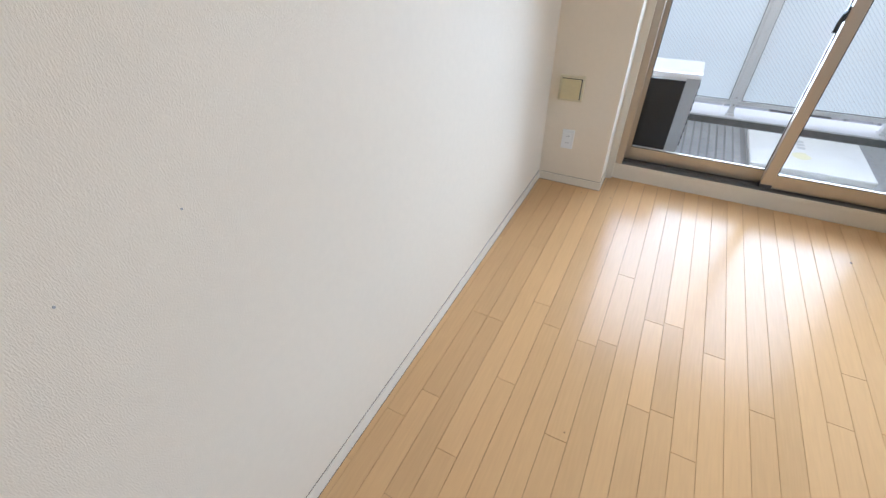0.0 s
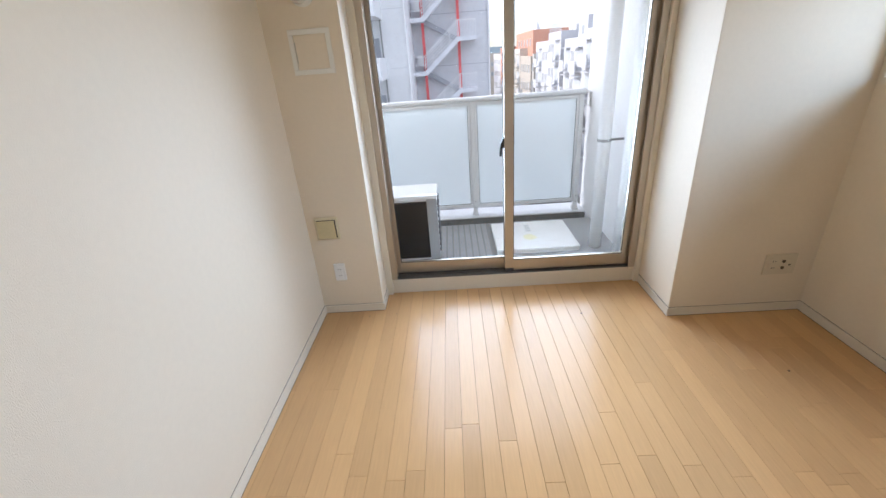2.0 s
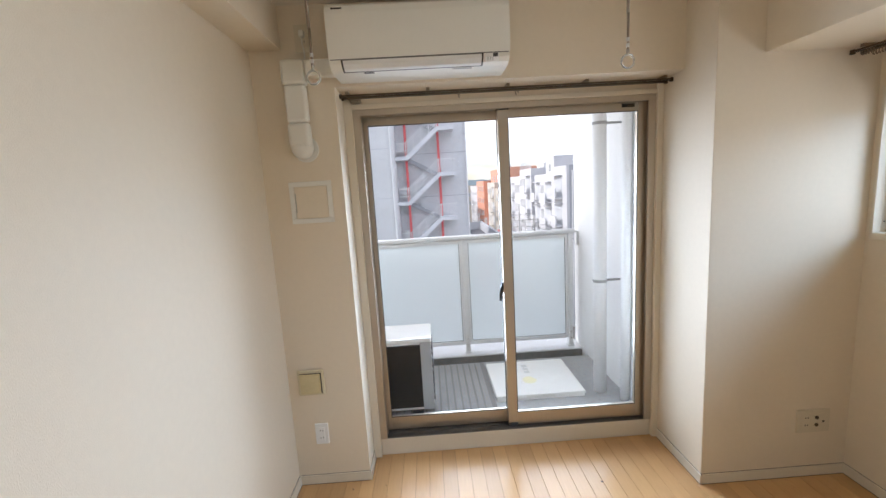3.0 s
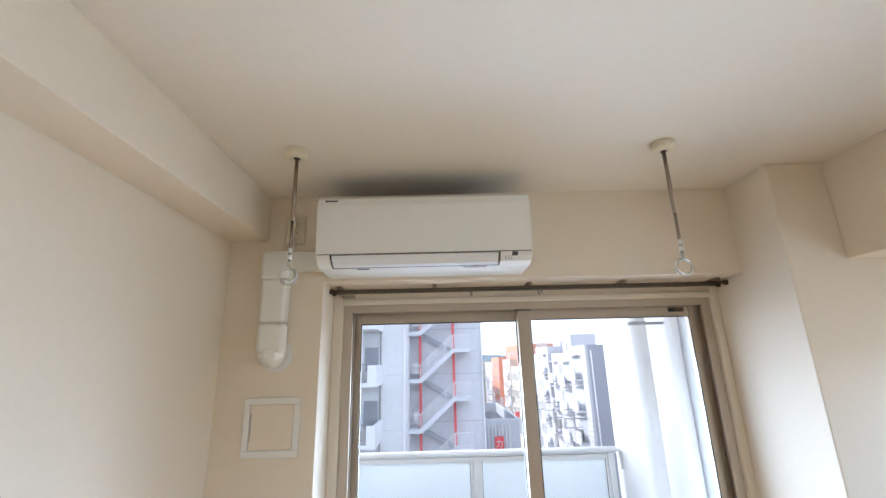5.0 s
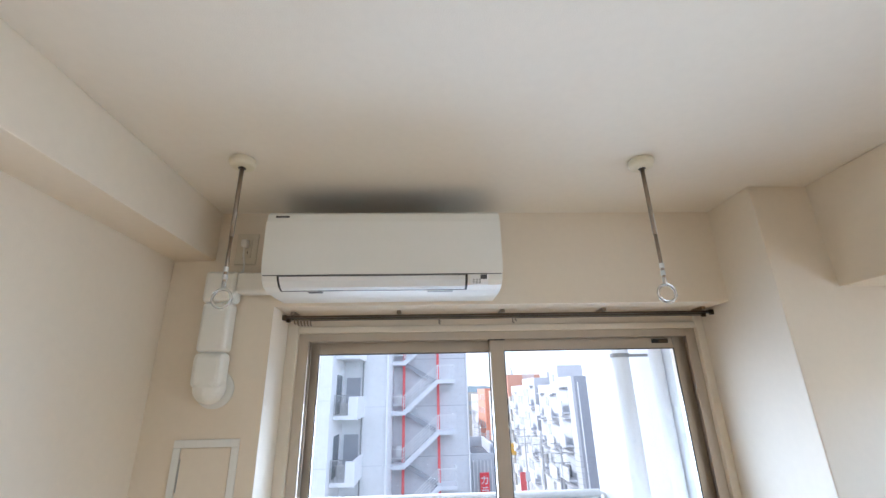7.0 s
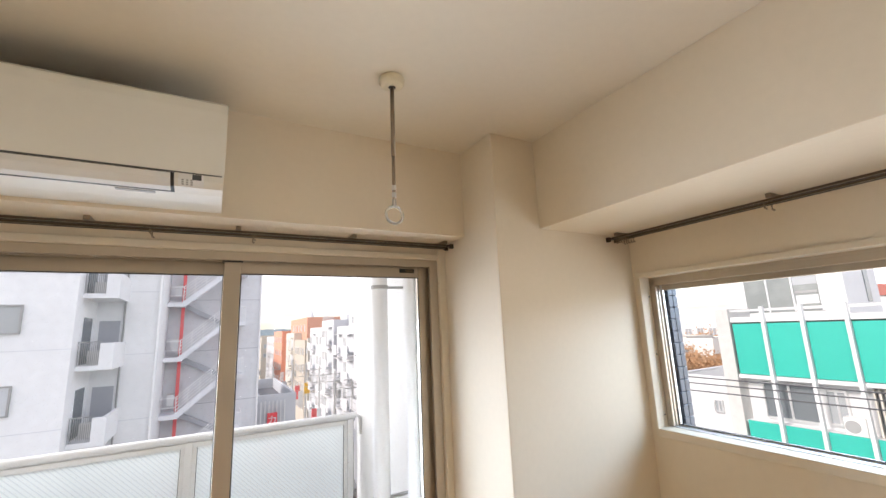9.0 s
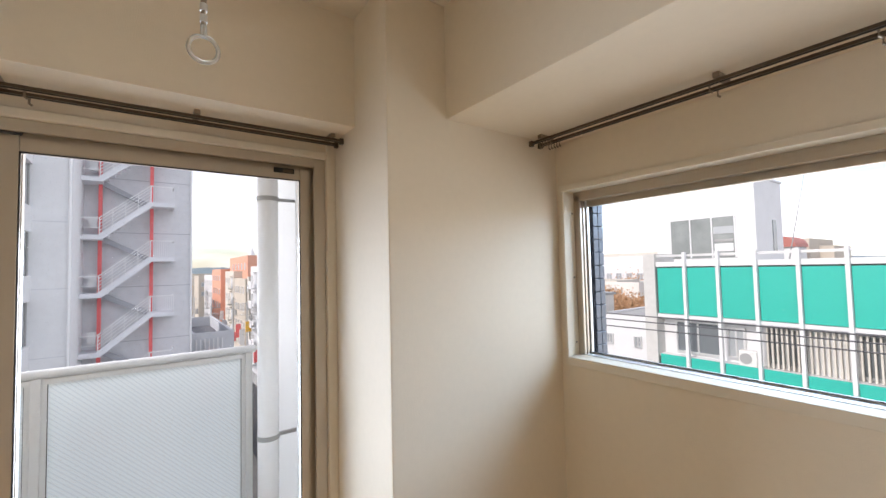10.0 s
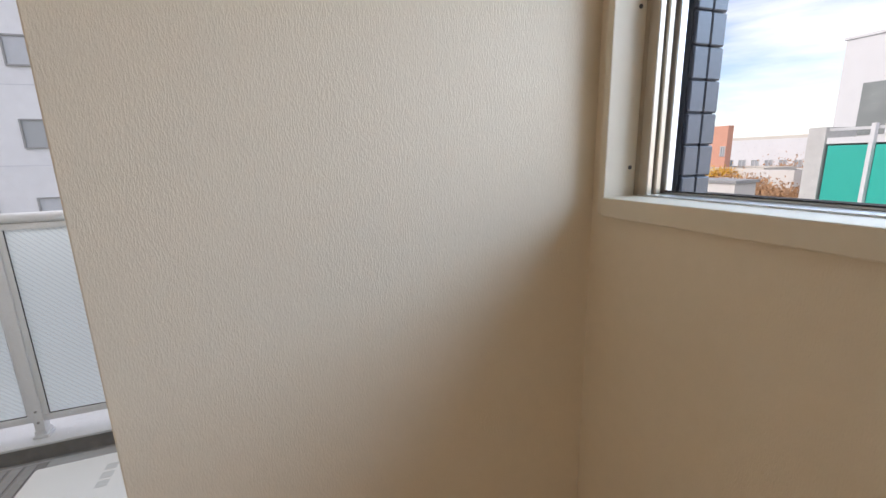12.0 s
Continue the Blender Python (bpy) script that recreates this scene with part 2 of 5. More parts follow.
# paled panes: the haze over the houses is put into their colour
WINHAZE = mat("haze_paled_pane", (0.58, 0.60, 0.62), rough=0.45, vary=0.15, coarse=1)
ROOFR = mat("red_metal_roof", (0.42, 0.15, 0.12), rough=0.6, vary=0.1)
ROOFD = mat("dark_roof", (0.14, 0.14, 0.15), rough=0.8, vary=0.2)
WINDARK = mat("window_pane_dark", (0.17, 0.19, 0.20), rough=0.08, vary=0.3, coarse=0.5)
WINPALE = mat("curtained_pane", (0.42, 0.44, 0.45), rough=0.15, vary=0.1, coarse=1)
ASPHALT = mat("asphalt", (0.055, 0.055, 0.058), rough=0.9, vary=0.2, fine=3, coarse=0.1)
EARTH = mat("town_ground", (0.24, 0.225, 0.20), rough=0.9, vary=0.35, fine=0.6, coarse=0.05)
BARK = mat("bark", (0.13, 0.10, 0.08), rough=0.9, vary=0.2)
LEAF_O = mat("autumn_leaf", (0.46, 0.27, 0.14), rough=0.7, vary=0.35, fine=2, coarse=0.8)
LEAF_Y = mat("yellow_leaf", (0.72, 0.42, 0.05), rough=0.7, vary=0.25, fine=2, coarse=0.8)
# the blue of distance haze is put into the hills' colour
HILL = mat("far_hill", (0.20, 0.25, 0.27), rough=0.9, vary=0.2, fine=0.05, coarse=0.01)
SHOPGREY = mat("shop_grey", (0.52, 0.53, 0.55), rough=0.8, vary=0.08, fine=3, coarse=0.3)
PIERC = mat("pale_concrete", (0.56, 0.55, 0.52), rough=0.85, vary=0.12, fine=6, coarse=0.8)
TOWERPANE = mat("tower_pane", (0.25, 0.27, 0.26), rough=0.1, vary=0.3, fine=1.5, coarse=0.5)
BPALE = mat("pale_beige_building", (0.72, 0.69, 0.64), rough=0.8, vary=0.06, fine=2, coarse=0.3)
POLEGREY = mat("pole_concrete", (0.48, 0.48, 0.47), rough=0.85, vary=0.1)
SPECK = mat("dark_speck", (0.05, 0.035, 0.025), rough=0.7)


# ---- building blocks ----
def finish(ob, smooth=False):
    if smooth:
        for p in ob.data.polygons:
            p.use_smooth = True
    return ob


def part(name, bm, material, parent=None, label="", smooth=False):
    """One mesh object; its mesh is in world metres, also under a parent."""
    me = bpy.data.meshes.new(name)
    bmesh.ops.recalc_face_normals(bm, faces=bm.faces)
    bm.to_mesh(me)
    bm.free()
    me.materials.append(material)
    ob = new(name, me)
    if parent is not None:
        hang(ob, parent)
    if label:
        ob["label"] = label
    return finish(ob, smooth)


def hang(ob, parent):
    ob.parent = parent
    base = parent.matrix_basis.copy()
    up = parent
    while up.parent:
        base = up.parent.matrix_basis @ up.matrix_parent_inverse @ base
        up = up.parent
    ob.matrix_parent_inverse = base.inverted()


def thing(name, at, label, category, group=""):
    ob = new(name)
    ob.empty_display_size = 0.05
    ob.location = at
    return tagged(ob, label, category, group)


def structure(ob, label="", category=""):
    return tagged(ob, label, category, kind="structure")


def box(x0, x1, y0, y1, z0, z1, bev=0.0, bm=None, seg=2):
    bm = bm or bmesh.new()
    m = Matrix.Translation(((x0 + x1) / 2, (y0 + y1) / 2, (z0 + z1) / 2)) @ Matrix.Diagonal(
        (abs(x1 - x0), abs(y1 - y0), abs(z1 - z0), 1))
    v = bmesh.ops.create_cube(bm, size=1, matrix=m)["verts"]
    if bev:
        e = list({e for w in v for e in w.link_edges})
        bmesh.ops.bevel(bm, geom=e, offset=bev, segments=seg, profile=0.5, affect="EDGES")
    return bm


def cyl(p0, p1, r, r2=None, seg=20, bm=None):
    bm = bm or bmesh.new()
    p0, p1 = Vector(p0), Vector(p1)
    d = p1 - p0
    m = Matrix.Translation((p0 + p1) / 2) @ d.to_track_quat("Z", "Y").to_matrix().to_4x4()
    bmesh.ops.create_cone(bm, cap_ends=True, segments=seg, radius1=r, radius2=r if r2 is None else r2,
                          depth=d.length, matrix=m)
    return bm


def tube(points, r, seg=10, bm=None, closed=False):
    bm = bm or bmesh.new()
    pts = [Vector(p) for p in points]
    rings = []
    for i, p in enumerate(pts):
        a = pts[i - 1] if (i or closed) else p
        b = pts[(i + 1) % len(pts)] if (i + 1 < len(pts) or closed) else p
        q = (b - a).to_track_quat("Z", "Y")
        rings.append([bm.verts.new(p + q @ Vector((r * math.cos(2 * math.pi * j / seg), r * math.sin(2 * math.pi * j / seg), 0)))
                      for j in range(seg)])
    n = len(rings)
    for i in range(n if closed else n - 1):
        for j in range(seg):
            a, b = rings[i], rings[(i + 1) % n]
            bm.faces.new((a[j], a[(j + 1) % seg], b[(j + 1) % seg], b[j]))
    if not closed:
        bm.faces.new(rings[0])
        bm.faces.new(rings[-1])
    return bm


def prism_x(profile, x0, x1, bm=None):
    """A (y, z) outline drawn out along x."""
    bm = bm or bmesh.new()
    a = [bm.verts.new((x0, y, z)) for y, z in profile]
    b = [bm.verts.new((x1, y, z)) for y, z in profile]
    n = len(profile)
    for i in range(n):
        bm.faces.new((a[i], a[(i + 1) % n], b[(i + 1) % n], b[i]))
    bm.faces.new(a)
    bm.faces.new(b)
    return bm


def beam(p0, p1, w, h, bm=None):
    """A straight bar from p0 to p1, w wide and h high."""
    bm = bm or bmesh.new()
    p0, p1 = Vector(p0), Vector(p1)
    d = p1 - p0
    side = d.cross(Vector((0, 0, 1)))
    side = side.normalized() if side.length > 1e-6 else Vector((1, 0, 0))
    up = side.cross(d).normalized()
    v = [bm.verts.new(p + side * sx * w / 2 + up * sz * h / 2) for p in (p0, p1) for sx, sz in ((-1, -1), (1, -1), (1, 1), (-1, 1))]
    for f in ((0, 1, 2, 3), (4, 5, 6, 7), (0, 1, 5, 4), (1, 2, 6, 5), (2, 3, 7, 6), (3, 0, 4, 7)):
        bm.faces.new([v[i] for i in f])
    return bm


# ---- the room's shell ----
XR, YB, ZC = 2.85, -4.0, 2.45         # right wall, back wall, ceiling
XJ0, XJ1, ZS = 0.386, 2.10, 2.078     # door recess: jambs and soffit
YP = -0.226                           # front of the pillar
XB, ZB = 2.315, 2.076                 # beam over the side window
YD0, YD1 = 0.195, 0.33                # door frame, inner and outer face
WY0, WY1, WZ0, WZ1 = -0.262, -2.50, 1.252, 1.884   # side window's reveal

structure(part("floor", box(-0.1, XR + 0.1, YB - 0.1, YD0 + 0.02, -0.16, -0.006), SUBFLOOR), "pale maple strip floor with a satin sheen", "floor")
structure(part("wall_left", box(-0.14, 0, YB, 0.33, -0.1, ZC), WALL), "off-white embossed wallpaper wall with faint marks", "wall")
structure(part("wall_back", box(-0.14, XR + 0.33, YB - 0.12, YB, -0.1, ZC), WALL), "plain off-white wallpapered wall", "wall")
structure(part("wall_front", box(0, XJ0, 0, 0.33, -0.1, ZS), WALL), "narrow off-white wallpapered wall beside the balcony door", "wall")
structure(part("wall_header", box(0, XJ1, 0, 0.33, ZS, ZC), WALL), "off-white wallpapered wall above the balcony door", "wall")
structure(part("pillar", box(XJ1, XR + 0.12, YP, 0.33, -0.1, ZC, 0.003), WALL), "off-white wallpapered corner pillar", "pillar")
OZ0, OZ1, OY0, OY1 = WZ0 - 0.028, WZ1 + 0.018, WY0 + 0.010, WY1 - 0.010    # hole in the wall
bm = box(XR, XR + 0.12, YB, YP, -0.1, OZ0)
box(XR, XR + 0.12, YB, YP, OZ1, ZC, bm=bm)
box(XR, XR + 0.12, OY0, YP, OZ0, OZ1, bm=bm)
box(XR, XR + 0.12, YB, OY1, OZ0, OZ1, bm=bm)
structure(part("wall_right", bm, WALL), "off-white wallpapered wall round the side window", "wall")
structure(part("ceiling", box(-0.14, XR + 0.33, YB - 0.12, 0.33, ZC, ZC + 0.16), CEIL), "off-white papered ceiling", "ceiling")
structure(part("beam_left", box(0, 0.15, YB, 0, 2.255, ZC, 0.002), WALL), "boxed-in ceiling beam papered off-white", "beam")
structure(part("beam_right", box(XB, XR, YB, YP, ZB, ZC, 0.002), WALL), "boxed-in beam papered off-white over the side window", "beam")


def skirting(name, x0, x1, y0, y1, side):
    ob = structure(part(name, box(x0, x1, y0, y1, 0, 0.052, 0.0015), TRIM), "low cream skirting board with a dark top joint", "baseboard")
    t = 0.0016
    j = {"-x": (x0, x0 + t, y0, y1), "+x": (x1 - t, x1, y0, y1), "+y": (x0, x1, y1 - t, y1)}[side]
    part("joint", box(*j, 0.051, 0.0535), SUBFLOOR, ob)
    g = 0.0014
    q = {"-x": (x1, x1 + g, y0, y1), "+x": (x0 - g, x0, y0, y1), "+y": (x0, x1, y0 - g, y0)}[side]
    part("floor_gap", box(*q, -0.002, 0.0022), SUBFLOOR, ob)


skirting("baseboard_left", 0, 0.009, YB, 0, "-x")
skirting("baseboard_front", 0.009, XJ0, -0.009, 0, "+y")
skirting("baseboard_jamb_left", XJ0, XJ0 + 0.008, -0.009, YD0 - 0.02, "-x")
skirting("baseboard_jamb_right", XJ1 - 0.008, XJ1, YP - 0.009, YD0 - 0.02, "+x")
skirting("baseboard_pillar", XJ1, XR - 0.009, YP - 0.009, YP, "+y")
skirting("baseboard_right", XR - 0.009, XR, YB, YP, "+x")

# casing and sill of the balcony door
CX0, CX1, CZ0, CZ1 = 0.428, 2.066, 0.105, 2.005     # the aluminium frame's outside
bm = box(XJ0, CX0, YD0 - 0.018, YD1, 0.0, ZS - 0.0, 0.003)
structure(part("trim_door_left", bm, TRIM), "cream door casing", "trim")
structure(part("trim_door_right", box(CX1, XJ1, YD0 - 0.018, YD1, 0, ZS, 0.003), TRIM), "cream door casing", "trim")
structure(part("trim_door_top", box(CX0, CX1, YD0 - 0.014, YD1, CZ1, CZ1 + 0.026, 0.003), TRIM), "cream door casing", "trim")
structure(part("wall_door_head", box(CX0, CX1, YD0 - 0.004, YD1, CZ1 + 0.026, ZS), WALL), "papered strip under the recess soffit", "wall")
bm = box(CX0, CX1, YD0 + 0.012, YD1, -0.05, 0.074, 0.003)
box(CX0, CX1, YD0 + 0.006, YD1, 0.074, CZ0 - 0.003, 0.004, bm)
structure(part("sill_door", bm, TRIM), "cream raised sill under the balcony door", "sill")

# ---- balcony sliding door ----
door = structure(thing("door_1", (1.25, 0.25, CZ0), "two-leaf champagne aluminium sliding balcony door, closed", "sliding door"))
bm = box(CX0, CX0 + 0.026, YD0, YD1, CZ0, CZ1, 0.002)
for dy in (0.0, 0.045, 0.088):
    box(CX0 + 0.024, CX0 + 0.04, YD0 + dy, YD0 + dy + 0.012, CZ0, CZ1, 0.001, bm)
part("jamb", bm, ALU, door)
bm = box(CX1 - 0.026, CX1, YD0, YD1, CZ0, CZ1, 0.002)
for dy in (0.0, 0.045, 0.088):
    box(CX1 - 0.04, CX1 - 0.024, YD0 + dy, YD0 + dy + 0.012, CZ0, CZ1, 0.001, bm)
part("jamb", bm, ALU, door)
bm = box(CX0 + 0.026, CX1 - 0.026, YD0, YD1, CZ1 - 0.016, CZ1, 0.002)
for dy in (0.0, 0.045, 0.088):
    box(CX0 + 0.04, CX1 - 0.04, YD0 + dy, YD0 + dy + 0.012, CZ1 - 0.032, CZ1 - 0.014, 0.001, bm)
part("head_track", bm, ALU, door)
bm = box(CX0 + 0.026, CX1 - 0.026, YD0 + 0.008, YD1, CZ0 - 0.002, CZ0 + 0.002)
for dy in (0.05, 0.094):
    box(CX0 + 0.04, CX1 - 0.04, YD0 + dy, YD0 + dy + 0.004, CZ0 + 0.002, CZ0 + 0.006, bm=bm)
part("bottom_track", bm, TRACK, door, "bottom track darkened for the shade under the leaves")


def leaf(x0, x1, y, left_w, right_w, label):
    z0, z1 = CZ0 + 0.006, CZ1 - 0.026
    sash = part("sash", box(x0, x0 + left_w, y, y + 0.03, z0, z1, 0.002), ALU, door, label)
    part("stile", box(x1 - right_w, x1, y, y + 0.03, z0, z1, 0.002), ALU, sash)
    part("top_rail", box(x0 + left_w, x1 - right_w, y + 0.002, y + 0.028, z1 - 0.05, z1, 0.002), ALU, sash)
    part("bottom_rail", box(x0 + left_w, x1 - right_w, y + 0.002, y + 0.028, z0, z0 + 0.082, 0.002), ALU, sash)
    part("pane", box(x0 + left_w - 0.004, x1 - right_w + 0.004, y + 0.012, y + 0.018, z0 + 0.076, z1 - 0.044), GLASS, sash)
    bm = box(x0 + left_w, x1 - right_w, y + 0.0005, y + 0.004, z1 - 0.0535, z1 - 0.05)
    box(x0 + left_w, x1 - right_w, y + 0.0005, y + 0.004, z0 + 0.082, z0 + 0.0855, bm=bm)
    box(x0 + left_w, x0 + left_w + 0.0035, y + 0.0005, y + 0.004, z0 + 0.084, z1 - 0.053, bm=bm)
    box(x1 - right_w - 0.0035, x1 - right_w, y + 0.0005, y + 0.004, z0 + 0.084, z1 - 0.053, bm=bm)
    part("gasket", bm, RUBBER, sash)
    return sash


outer = leaf(0.456, 1.262, 0.276, 0.036, 0.055, "outer leaf of the sliding door")
inner = leaf(1.206, 2.036, 0.232, 0.056, 0.05, "inner leaf of the sliding door")
lock = part("crescent_lock", box(1.196, 1.206, 0.236, 0.262, 0.945, 1.005, 0.003), BLACK, door, "black crescent lock")
part("lock_lever", tube([(1.20, 0.236, 0.985), (1.190, 0.222, 0.975), (1.184, 0.214, 0.95), (1.182, 0.212, 0.905)], 0.008, 10), BLACK, lock)
part("stile_foot", box(1.204, 1.264, 0.226, 0.266, CZ0 + 0.002, CZ0 + 0.024, 0.002), DARKGREY, door, "dark plastic stile foot")
part("stile_cap", box(1.200, 1.268, 0.228, 0.268, CZ1 - 0.034, CZ1 - 0.018, 0.002), DARKGREY, door, "dark plastic stile cap")
tag = part("sash_sticker", box(1.895, 1.965, 0.2305, 0.2335, CZ1 - 0.056, CZ1 - 0.038), BLACK, door, "small dark maker's sticker")
part("sticker_print", box(1.925, 1.960, 0.2300, 0.2304, CZ1 - 0.053, CZ1 - 0.041), STEEL, tag)

# ---- curtain rails ----
def curtain_rail(points, inward, n_brackets, label):
    """A double steel rail under a soffit, from one end to the other."""
    a, b = Vector(points[0]), Vector(points[1])
    d = (b - a).normalized()
    rail = thing("curtain_rail", tuple((a + b) / 2), label, "curtain rail", "double curtain rails")
    for off in (0.0, 0.050):
        o = inward * off
        bm = beam(a + o, b + o, 0.008, 0.0075)
        r = part("rail", bm, STEEL, rail)
        part("slot", beam(a + o + Vector((0, 0, -0.0065)), b + o + Vector((0, 0, -0.0065)), 0.005, 0.002), BLACK, r)
        for e in (a + o, b + o):
            part("end_cap", box(e.x - 0.008, e.x + 0.008, e.y - 0.008, e.y + 0.008, e.z - 0.013, e.z + 0.008, 0.003), STEEL, rail)
        for i in range(7):
            e = a + o + d * (0.04 + 0.012 * i if i < 5 else 0.30 * (i - 3))
            part("runner", tube([e + Vector((0, 0, -0.009)), e + Vector((0, 0, -0.022)), e + d * 0.006 + Vector((0, 0, -0.027))], 0.003, 6), CHROME, rail)
    for i in range(n_brackets):
        e = a.lerp(b, (i + 0.08) / (n_brackets - 0.84))
        f = e + inward * 0.054
        bm = box(min(e.x, f.x) - 0.008, max(e.x, f.x) + 0.008, min(e.y, f.y) - 0.008, max(e.y, f.y) + 0.008, e.z + 0.006, SOFFIT, 0.001)
        part("bracket", bm, CHROME, rail)
    return rail


SOFFIT = ZS
curtain_rail(((0.392, 0.105, 2.058), (2.094, 0.105, 2.058)), Vector((0, 1, 0)), 5, "dark steel double curtain rail over the balcony door")
SOFFIT = ZB
curtain_rail(((2.70, YP - 0.012, 2.056), (2.70, -2.62, 2.056)), Vector((1, 0, 0)), 5, "dark steel double curtain rail over the side window")

# ---- side window ----
win = structure(thing("window_1", (XR + 0.1, -1.1, WZ0), "wide aluminium sliding side window with a cream reveal", "window"))
D = XR + 0.118
structure(part("trim_window_top", box(XR - 0.010, D, WY1 - 0.03, WY0 + 0.018, WZ1, WZ1 + 0.022, 0.002), TRIM), "cream window casing", "trim")
structure(part("trim_window_sill", box(XR - 0.012, D, WY1 - 0.03, WY0 + 0.0, WZ0 - 0.032, WZ0, 0.002), TRIM), "cream window sill board", "sill")
structure(part("trim_window_side", box(XR - 0.008, D, WY0, WY0 + 0.014, WZ0 - 0.03, WZ1, 0.002), TRIM), "cream window casing", "trim")
structure(part("trim_window_far", box(XR - 0.008, D, WY1 - 0.012, WY1, WZ0, WZ1, 0.002), TRIM), "cream window casing", "trim")
for z in (1.30, 1.55, 1.80):
    part("screw", cyl((XR + 0.044, WY0 - 0.0015, z), (XR + 0.044, WY0 + 0.004, z), 0.0035, seg=10), DARKGREY, win)
FX0, FX1 = XR + 0.056, XR + 0.117
bm = box(FX0, FX1, WY0 - 0.008, WY0 - 0.0006, WZ0, WZ1)
for dx in (0.0, 0.020):
    box(FX0 + dx, FX0 + dx + 0.0135, WY0 - 0.027, WY0 - 0.007, WZ0, WZ1, 0.0025, bm)
part("frame_side", bm, ALU, win)
part("frame_side", box(FX0, FX1, WY1 + 0.0006, WY1 + 0.008, WZ0, WZ1), ALU_W, win)
bm = box(FX0, FX1, WY1 + 0.01, WY0 - 0.009, WZ1 - 0.012, WZ1 - 0.0006)
for dx in (0.0, 0.022, 0.046):
    box(FX0 + dx, FX0 + dx + 0.006, WY1 + 0.01, WY0 - 0.009, WZ1 - 0.036, WZ1 - 0.011, 0.002, bm)
part("frame_head", bm, ALU, win)
bm = box(FX0, FX1, WY1 + 0.01, WY0 - 0.009, WZ0 + 0.0004, WZ0 + 0.0024)
part("frame_sill", bm, ALU_W, win)
for y0, y1, dx in ((-0.278, -1.44, 0.038), (-1.39, WY1 + 0.01, 0.014)):
    x = FX0 + dx
    s = part("sash", box(x, x + 0.016, y0 - 0.016, y0, WZ0 + 0.003, WZ1 - 0.014, 0.002), ALU_W, win)
    part("stile", box(x, x + 0.016, y1, y1 + 0.03, WZ0 + 0.003, WZ1 - 0.014, 0.002), ALU_W, s)
    part("top_rail", box(x + 0.001, x + 0.015, y1 + 0.03, y0 - 0.016, WZ1 - 0.058, WZ1 - 0.014, 0.002), ALU, s)
    part("bottom_rail", box(x + 0.001, x + 0.015, y1 + 0.03, y0 - 0.016, WZ0 + 0.003, WZ0 + 0.0065, 0.001), ALU_W, s)
    part("pane", box(x + 0.006, x + 0.010, y1 + 0.028, y0 - 0.014, WZ0 + 0.005, WZ1 - 0.056), GLASS_S, s)
    part("gasket", box(x - 0.001, x + 0.003, y1 + 0.03, y0 - 0.016, WZ0 + 0.0065, WZ0 + 0.0085), RUBBER, s)

# tiled outer reveal of the side window
TY = -0.293
bm = box(XR + 0.121, XR + 0.188, TY, 0.33, 0.6, 2.6)
box(XR + 0.121, XR + 0.188, YB, WY1 + 0.03, 0.6, 2.6, bm=bm)
box(XR + 0.121, XR + 0.188, WY1 + 0.03, TY, 0.6, WZ0 - 0.012, bm=bm)
box(XR + 0.121, XR + 0.188, WY1 + 0.03, TY, WZ1 - 0.01, 2.6, bm=bm)
outer_wall = structure(part("wall_outer", bm, GROUT), "outer wall with small navy tiles round the side window", "wall")
proto = None
for col in range(2):
    for row in range(13):
        x0 = XR + 0.1225 + 0.034 * col
        z0 = WZ0 - 0.02 + 0.052 * row
        if proto is None:
            b0 = box(-0.0164, 0.0164, -0.004, 0.004, -0.0251, 0.0251, 0.0022, seg=1)
            t = part("tile", b0, TILE)
            proto = t.data
        else:
            t = new("tile", proto)
        t.location = (x0 + 0.0165, TY - 0.0035, z0 + 0.0242)
        t.parent = outer_wall

# ---- air conditioner ----
AX0, AX1 = 0.420, 1.190
ac = thing("air_conditioner", (0.805, -0.1, 2.088), "white wall-mounted air conditioner above the balcony door", "air conditioner")
prof = [(-0.001, 2.352), (-0.205, 2.352), (-0.224, 2.349), (-0.235, 2.339), (-0.240, 2.312), (-0.241, 2.24), (-0.239, 2.17),
        (-0.236, 2.128), (-0.230, 2.114), (-0.212, 2.099), (-0.18, 2.0905), (-0.10, 2.0875), (-0.001, 2.090)]
part("body", prism_x(prof, AX0 + 0.002, AX1 - 0.002), ACBODY, ac)
panel_prof = [(-0.10, 2.3535), (-0.205, 2.3535), (-0.225, 2.3505), (-0.2375, 2.3395), (-0.2425, 2.312), (-0.2435, 2.24), (-0.2415, 2.17),
              (-0.2390, 2.131), (-0.230, 2.131), (-0.230, 2.31), (-0.20, 2.345), (-0.10, 2.345)]
bm = prism_x(panel_prof, AX0, AX1)
bmesh.ops.bevel(bm, geom=[e for e in bm.edges if abs(e.verts[0].co.x - e.verts[1].co.x) < 1e-5 and max(v.co.z for v in e.verts) > 2.13
                          and min(v.co.y for v in e.verts) < -0.231], offset=0.004, segments=2, affect="EDGES")
part("front_panel", bm, ACWHITE, ac)
part("panel_seam", prism_x([(-0.2385, 2.131), (-0.2385, 2.1285), (-0.2285, 2.1285), (-0.2285, 2.131)], AX0 + 0.006, AX1 - 0.006), DARKGREY, ac)
part("flap_recess", prism_x([(-0.2375, 2.1275), (-0.2315, 2.1135), (-0.2125, 2.0975), (-0.185, 2.0895), (-0.18, 2.10), (-0.222, 2.1275)], 0.470, 1.075), BLACK, ac, "dark slot behind the flap")
